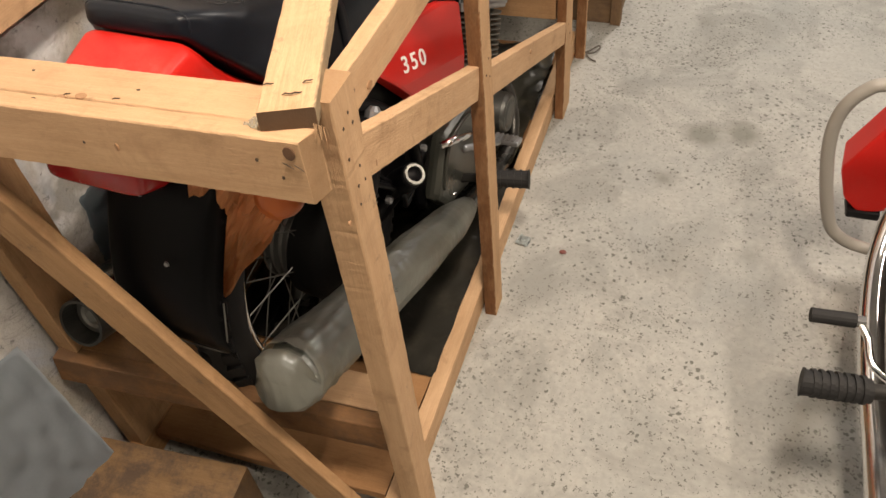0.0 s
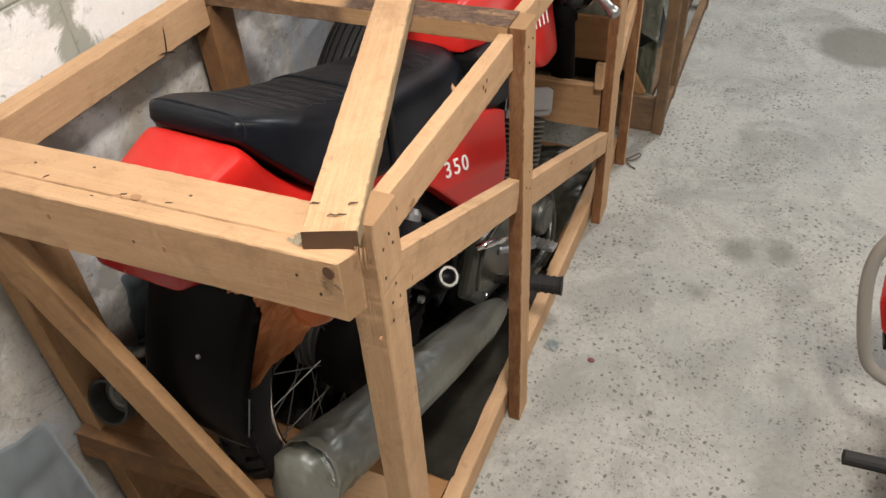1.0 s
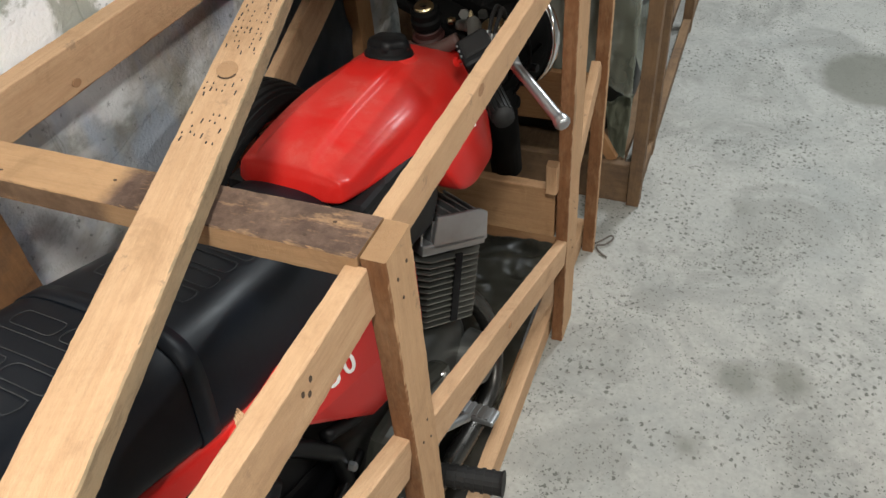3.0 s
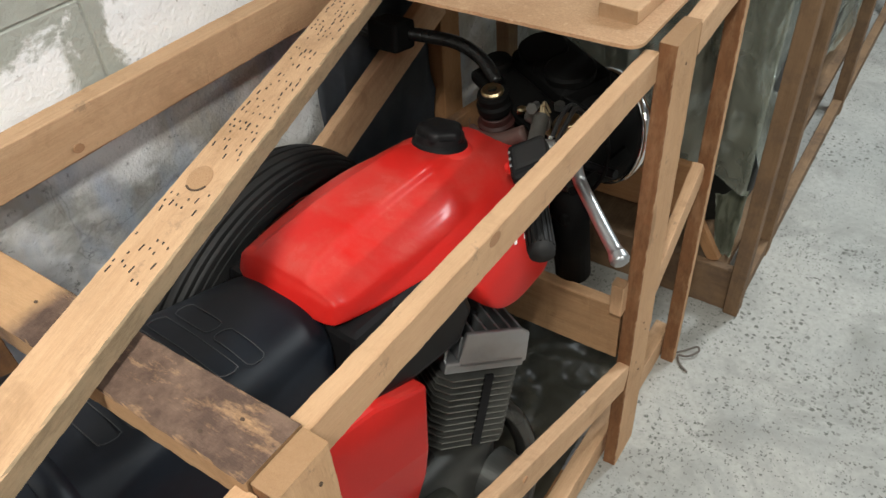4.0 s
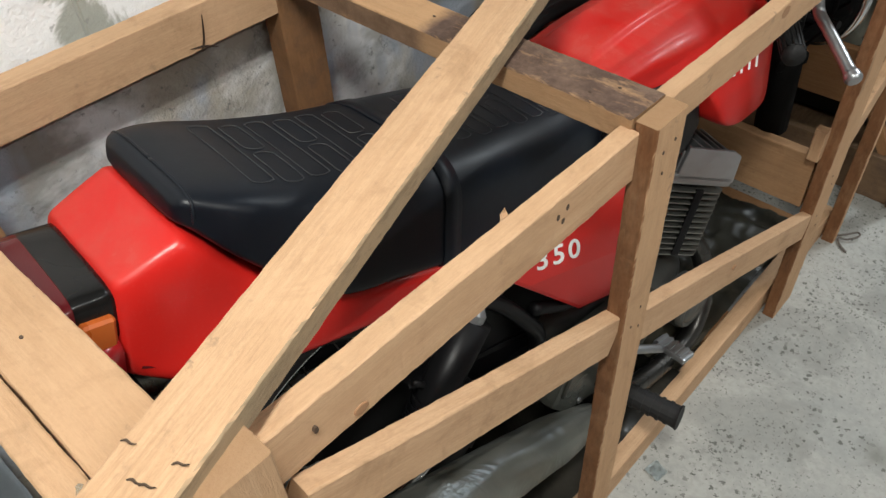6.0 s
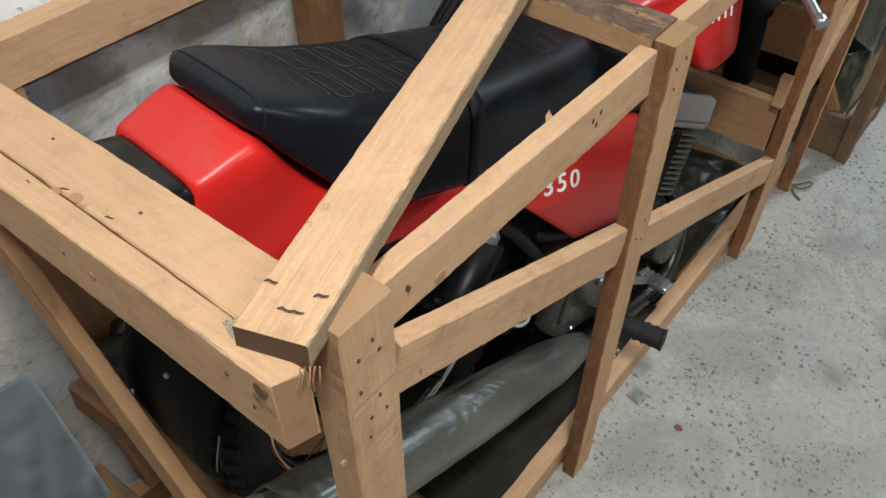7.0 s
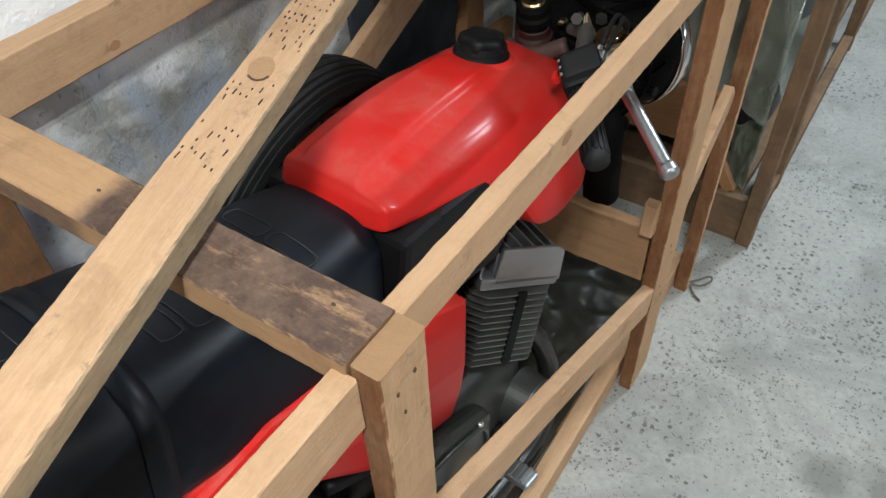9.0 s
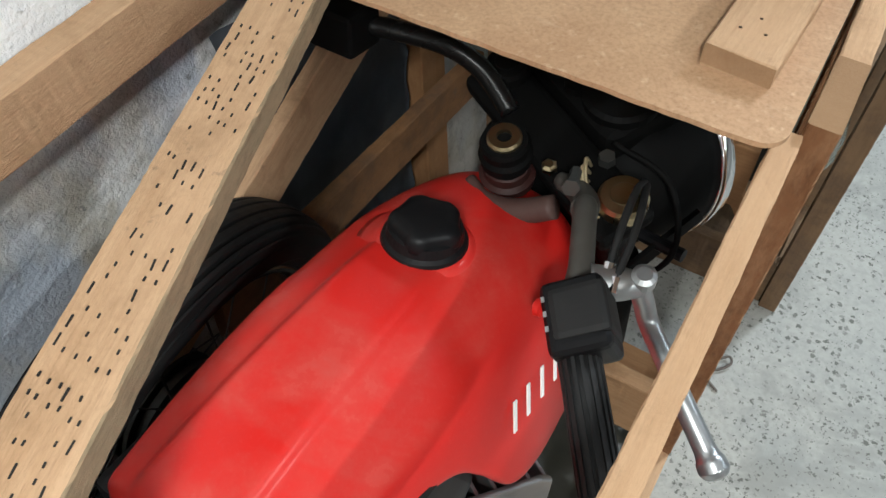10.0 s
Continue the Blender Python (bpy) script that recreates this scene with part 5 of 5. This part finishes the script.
for k in range(2):
    part("cable", tube([(0.190 + 0.014 * k, -0.012 - 0.004 * k, 0.046), (0.165 + 0.012 * k, 0.02 + 0.004 * k, 0.052), (0.135 + 0.01 * k, 0.06, 0.035), (0.10, 0.10, -0.04), (0.04, 0.09, -0.18)], 0.0036, 8), RUBBER, bike, m=STEER, smooth=True)
    part("ferrule", tube([(0.196 + 0.014 * k, -0.020 - 0.004 * k, 0.042), (0.188 + 0.014 * k, -0.010 - 0.004 * k, 0.047)], 0.005, 8, 1), CHROME, right_bar)
part("wiring", tube([(0.05, 0.10, -0.02), (0.11, 0.13, -0.05), (0.16, 0.10, -0.10), (0.12, 0.06, -0.20)], 0.0035, 8), SOOT, bike, m=STEER, smooth=True)
for k in range(4):
    part("wire", tube([(0.050 + 0.007 * k, 0.075 - 0.006 * k, -0.045), (0.060 + 0.008 * k, 0.058 - 0.010 * k, -0.004 + 0.004 * (k % 2)), (0.082 + 0.006 * k, 0.044 - 0.006 * k, -0.014), (0.098 + 0.004 * k, 0.050, -0.050)], 0.0021, 7), WIRE, bike, "thin pale wire", m=STEER, smooth=True)
part("yoke_casting", tube([(-0.02, -0.036, -0.056), (0.015, -0.038, -0.056), (0.048, -0.020, -0.048), (0.076, 0.010, -0.030)], [0.006, 0.012, 0.014, 0.013], 12), YOKE, bike, "dusty dark red cast yoke", m=STEER, smooth=True)
part("clamp_lug", tube([(0.058, 0.028, -0.018), (0.084, 0.032, -0.010), (0.104, 0.026, 0.000), (0.116, 0.016, 0.012)], [0.009, 0.012, 0.014, 0.014], 12, 3), WORN_BAR, bike, "dusty cast clamp lug", m=STEER, smooth=True)
part("pinch_bolt", lathe([(0, 0.006), (0.030, 0.006), (0.030, 0.009), (0.036, 0.009)], 6, axis_pose((0.075, 0.035, 0.012), (0.105, 0.005, 0.035))[0]), DULL, bike, "plated pinch bolt", m=STEER)
cluster = part("instrument_panel", box(-0.115, 0.050, 0.095, 0.20, -0.080, -0.014, 0.02, seg=3), SOOT, bike, "black instrument housing", m=STEER)
for s in (-1, 1):
    part("dial", lathe([(0, 0.042), (0.012, 0.043), (0.016, 0.038), (0.016, 0.02)], 28, pose(s * 0.040 - 0.03, 0.140, -0.018, 0, -90, 0)), SOOT, cluster, "round black dial", smooth=False)
part("ignition_lock", lathe([(0, 0.014), (0.010, 0.013)], 16, pose(-0.03, 0.110, -0.016, 0, -90, 0)), SOOT, cluster)
part("bracket", slab([(0.05, -0.14), (0.16, -0.10), (0.17, -0.125), (0.06, -0.17)], 0.128, 0.134, 0.001), SOOT, bike, m=STEER)

# ---- things in and beside the crate ----
spare = thing("front_wheel", "loose spoked front wheel with a ribbed tyre beside the tank", "wheel", pose(-0.868, 1.515, 0.508, 0, 0, 3) @ pose(0, 0, 0, 0, 7, 0))
wheel(spare, 0.294, 0.108, "rim", tread=True)

# a crumpled sheet of brown paper between mudguard and wheel


def crumpled(corners, n, depth, seed):
    """A sheet between four corners, creased by noise."""
    a, b, c, d = [Vector(q) for q in corners]
    normal = (b - a).cross(d - a).normalized()
    bm = bmesh.new()
    rows = []
    for i in range(n + 1):
        u = i / n
        row = []
        for j in range(n + 1):
            v = j / n
            p = a.lerp(b, u).lerp(d.lerp(c, u), v)
            q = Vector((u * 4 + seed, v * 4, seed * 1.7))
            row.append(bm.verts.new(p + normal * depth * (noise.noise(q) + 0.5 * noise.noise(q * 2.3) + abs(noise.noise(q * 1.3)) - 0.7 * abs(noise.noise(q * 3.1 + Vector((5, 2, 7)))) - 0.3 * abs(noise.noise(q * 6.7)))))
        rows.append(row)
    for r, s in zip(rows, rows[1:]):
        for j in range(n):
            bm.faces.new((r[j], r[j + 1], s[j + 1], s[j]))
    bmesh.ops.solidify(bm, geom=list(bm.faces), thickness=0.0012)
    return bm


tagged(new("wrapping_paper", mesh("wrapping_paper", crumpled(((-0.700, 0.615, 0.44), (-0.515, 0.635, 0.67), (-0.430, 0.640, 0.81), (-0.580, 0.60, 0.82)), 22, 0.013, 3.0), KRAFT)), "crumpled orange-brown wrapping paper beside the mudguard", "paper")
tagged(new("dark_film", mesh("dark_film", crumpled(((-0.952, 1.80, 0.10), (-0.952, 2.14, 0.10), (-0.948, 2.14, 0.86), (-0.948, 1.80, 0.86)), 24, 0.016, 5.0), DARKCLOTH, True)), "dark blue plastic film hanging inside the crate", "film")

tagged(new("floor_film", mesh("floor_film", crumpled(((-0.905, 0.84, 0.085), (-0.398, 0.84, 0.074), (-0.398, 1.53, 0.074), (-0.905, 1.53, 0.085)), 60, 0.010, 9.0), MUCK_SHADED, True)), "dirty plastic film over the crate's floor boards, darkened to carry shade", "film")
tagged(new("floor_film", mesh("floor_film", crumpled(((-0.905, 1.50, 0.130), (-0.398, 1.50, 0.105), (-0.398, 2.06, 0.115), (-0.905, 2.06, 0.160)), 60, 0.022, 5.0), DUSTY_FILM, True)), "dusty olive plastic film heaped before the engine", "film")

tagged(new("wall_film", mesh("wall_film", crumpled(((-0.972, 0.20, 0.02), (-0.905, 0.47, 0.03), (-0.962, 0.475, 0.47), (-0.976, 0.20, 0.54)), 34, 0.009, 11.0), WALLFILM, True)), "milky blue plastic film slumped against the foot of the wall", "film")
tagged(new("wall_film", mesh("wall_film", crumpled(((-0.975, 0.70, 0.40), (-0.970, 0.86, 0.42), (-0.972, 0.88, 0.60), (-0.976, 0.73, 0.56)), 18, 0.012, 4.0), BLUECLOTH, True)), "dusty blue-grey film stuck to the concrete behind the wheel", "film")

# a timber block on the floor behind the crate
offcut = thing("timber_block", "thick worn brown timber lying on the floor against the wall", "timber")
plank("timber", offcut, (-0.985, 0.36, 0.075), (-0.640, 0.385, 0.075), 0.26, 0.150, TIMBER, seed=71)

# ---- the second crate, wrapped in film ----
crate = thing("tall_crate", "tall weathered timber crate wrapped in clear film", "crate", pose(0, -0.018, 0))
for x, y, top, seed in ((-0.272, 2.455, 1.75, 81), (-0.276, 2.72, 1.75, 82), (-0.276, 3.55, 1.75, 83), (-0.276, 4.40, 1.75, 84), (-0.93, 2.455, 1.75, 85), (-0.93, 4.40, 1.75, 86)):
    plank("post", crate, (x, y, 0), (x, y, top), 0.045, 0.035, PINE_GREY, UPX, seed=seed)
plank("bottom_board", crate, (-0.91, 2.455, 0.065), (-0.2915, 2.455, 0.065), 0.024, 0.13, PINE_GREY, seed=87)
plank("bottom_rail", crate, (-0.276, 2.48, 0.03), (-0.276, 4.42, 0.03), 0.03, 0.05, PINE_GREY, seed=88)
plank("top_rail", crate, (-0.276, 2.45, 1.77), (-0.276, 4.42, 1.77), 0.035, 0.05, PINE_GREY, seed=89)
plank("end_board", crate, (-0.91, 2.446, 0.325), (-0.405, 2.446, 0.325), 0.022, 0.15, PINE_DARK, seed=91)
plank("end_brace", crate, (-0.345, 2.472, 0.13), (-0.420, 2.472, 0.25), 0.02, 0.03, PINE_DARK, seed=90)
tagged(new("plastic_film", mesh("plastic_film", crumpled(((-0.315, 2.50, 0.32), (-0.315, 4.36, 0.25), (-0.315, 4.36, 1.70), (-0.315, 2.50, 1.70)), 70, 0.04, 8.0), FILM, True)), "creased clear plastic film along the side of the tall crate", "film")
tagged(new("plastic_film", mesh("plastic_film", crumpled(((-0.90, 2.50, 0.44), (-0.315, 2.50, 0.31), (-0.315, 2.50, 1.70), (-0.90, 2.50, 1.70)), 70, 0.035, 4.0), FILM, True)), "creased clear plastic film across the end of the tall crate", "film")
tagged(new("tarpaulin", mesh("tarpaulin", crumpled(((-0.50, 2.540, 0.400), (-0.325, 2.555, 0.300), (-0.345, 2.62, 1.30), (-0.58, 2.62, 1.32)), 44, 0.045, 6.0), TARP, True)), "folded olive tarpaulin hanging in the tall crate", "tarpaulin")
tagged(new("tarpaulin", mesh("tarpaulin", crumpled(((-0.365, 2.54, 0.075), (-0.325, 2.54, 0.075), (-0.320, 2.56, 0.28), (-0.400, 2.56, 0.24)), 14, 0.018, 2.0), TARP, True)), "loose olive corner of tarpaulin behind the low board", "tarpaulin")
# added black body in place of the darkness inside the tall crate
load = tagged(new("covered_load", mesh("covered_load", loft([(2.66, 0.22, 0.06, 0.60, 4, 1.1), (2.70, 0.26, 0.05, 0.72, 4, 1.1), (3.0, 0.27, 0.05, 0.85, 3, 1.1), (3.4, 0.27, 0.05, 0.95, 3, 1.1), (4.2, 0.25, 0.05, 0.85, 3, 1.1)], 40, 6), SHADE, True)), "added black body that darkens the inside of the tall crate", "load")
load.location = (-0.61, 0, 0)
plank("floor_board", crate, (-0.61, 2.50, 0.025), (-0.61, 4.40, 0.025), 0.56, 0.03, PINE_GREY, seed=92)

# wire loop on the floor
wire = tagged(new("wire_loop", mesh("wire_loop", tube([(-0.345, 2.262, 0.004), (-0.322, 2.285, 0.006), (-0.300, 2.305, 0.012), (-0.292, 2.290, 0.014), (-0.310, 2.268, 0.008), (-0.330, 2.262, 0.006), (-0.318, 2.240, 0.005), (-0.295, 2.225, 0.004)], 0.0026, 8), plain("rusty_strap", (0.13, 0.11, 0.095), 0.6, grain=0.6, scale=120, other=(0.06, 0.045, 0.035)), True)), "loop of brownish steel strap lying by the crate's foot", "wire")
wire.location.y = -0.045

# red chip and scraps on the floor
chip = bmesh.new()
bmesh.ops.create_icosphere(chip, subdivisions=1, radius=0.009, matrix=Matrix.Diagonal((1.2, 0.8, 0.4, 1)))
scrap = tagged(new("paint_chip", mesh("paint_chip", chip, plain("dull_red_chip", (0.17, 0.05, 0.04), 0.6))), "small dull red chip on the concrete floor", "chip")
scrap.location = (-0.221, 1.322, 0.003)

tagged(new("film_scrap", mesh("film_scrap", crumpled(((-0.346, 1.325, 0.004), (-0.312, 1.320, 0.004), (-0.308, 1.352, 0.004), (-0.340, 1.360, 0.004)), 10, 0.005, 7.0), plain("pale_blue_film", (0.40, 0.44, 0.43), 0.3, grain=0.4, scale=30), True)), "pale blue scrap of plastic on the concrete floor", "scrap")

# painted blocks of the wall
blocks = bpy.data.objects["wall_west_upper"]
wide = mesh("block", box(-0.3055, 0.3055, -0.002, 0.002, -0.1235, 0.1235, 0.0015), WALL)
low = mesh("block", box(-0.3055, 0.3055, -0.002, 0.002, -0.0885, 0.0885, 0.0015), WALL)
for row, (z, data) in enumerate(((0.9755, low), (1.1905, wide), (1.4405, wide), (1.6905, wide))):
    for k in range(-2, 9):
        y = 1.453 + 0.3075 + 0.615 * (k - 1) + (0.3075 if row % 2 else 0)
        ob = new("block", data)
        ob.parent = blocks
        ob.matrix_local = pose(-0.9965, y, z, 0, 0, 90)

# ---- the second motorcycle, at the edge of the view ----
WING = [(0.334, 1.450, 0.274), (0.359, 1.450, 0.197), (0.399, 1.450, 0.157), (0.437, 1.450, 0.165), (0.560, 1.450, 0.240), (0.560, 1.480, 0.600), (0.500, 1.480, 0.590)]
other = thing("motorcycle", "black and chrome motorcycle with a grey crash bar on its stand", "motorcycle", pose(0.02, 0, 0))
part("engine_block", box(0.44, 0.66, 0.80, 1.16, 0.20, 0.46, 0.03, seg=3), DULL, other, "dusty alloy engine block")
part("crash_bar", tube([(0.50, 1.27, 0.60), (0.33, 1.27, 0.612), (0.285, 1.27, 0.595), (0.258, 1.27, 0.54), (0.262, 1.27, 0.45), (0.300, 1.27, 0.30), (0.335, 1.27, 0.245), (0.40, 1.27, 0.222), (0.52, 1.27, 0.215)], 0.0125, 16), GREY_TUBE, other, "bent grey crash bar", smooth=True)
foot = part("footrest", tube([(0.50, 0.83, 0.35), (0.40, 0.82, 0.355), (0.335, 0.81, 0.358)], 0.013, 12), STEEL, other, smooth=True)
part("rubber", tube([(0.342, 0.811, 0.358), (0.30, 0.806, 0.359), (0.250, 0.802, 0.360), (0.241, 0.802, 0.360)], [0.020, 0.021, 0.021, 0.024], 18), RUBBER, foot, "ribbed black rubber")
for k in range(7):
    part("rib", lathe([(-0.003, 0.0235), (0.003, 0.0235)], 18, pose(0.258 + 0.012 * k, 0.8035 + 0.001 * k, 0.360, 0, 0, 6)), RUBBER, foot)
shift = part("gear_lever", tube([(0.322, 0.929, 0.383), (0.338, 0.905, 0.372), (0.352, 0.86, 0.355), (0.42, 0.82, 0.34)], 0.0065, 10), CHROME, other, "chromed gear lever", smooth=True)
part("rubber", tube([(0.249, 0.925, 0.383), (0.318, 0.929, 0.383)], 0.0125, 14, 1), RUBBER, shift, "black rubber sleeve")
part("tip", tube([(0.318, 0.929, 0.383), (0.332, 0.930, 0.383)], 0.010, 12, 1), CHROME, shift)
part("exhaust_pipe", tube([(0.46, 1.16, 0.46), (0.40, 1.20, 0.42), (0.375, 1.13, 0.345), (0.370, 0.98, 0.29), (0.385, 0.80, 0.24), (0.40, 0.40, 0.24), (0.40, 0.10, 0.26)], [0.020, 0.020, 0.020, 0.021, 0.022, 0.036, 0.04], 16), CHROME, other, "chromed exhaust pipe", smooth=True)
part("centre_stand", tube([(0.48, 0.70, 0.24), (0.40, 0.62, 0.10), (0.38, 0.58, 0.012), (0.72, 0.58, 0.012), (0.70, 0.62, 0.10), (0.62, 0.70, 0.24)], 0.012, 12), BLACK, other, smooth=True)
wing = bmesh.new()
for p in WING:
    for d in (0.0, 0.10):
        wing.verts.new((p[0] + 0.12 * d, p[1] + d, p[2]))
bmesh.ops.convex_hull(wing, input=wing.verts)
bmesh.ops.bevel(wing, geom=list(wing.edges), offset=0.006, segments=2, affect="EDGES", profile=0.6)
wing = part("fairing_wing", wing, RED, other, "red wedge-shaped lower fairing")
part("tip", box(0.375, 0.445, 1.442, 1.50, 0.146, 0.166, 0.006, seg=2), BLACK, wing, "black edge of the wedge")
part("frame_tube", tube([(0.55, 1.62, 0.35), (0.55, 1.27, 0.62), (0.55, 1.20, 0.40), (0.55, 0.90, 0.20), (0.55, 0.60, 0.25)], 0.018, 12), BLACK, other, smooth=True)

tagged(new("torn_film", mesh("torn_film", crumpled(((-0.402, 0.516, 0.9805), (-0.384, 0.510, 0.9805), (-0.380, 0.524, 0.9805), (-0.396, 0.530, 0.9805)), 10, 0.003, 3.0), film("torn_film", (0.50, 0.48, 0.42), 0.88, 0.09, 20.0), True)), "small torn scrap of clear film under the brace", "scrap")
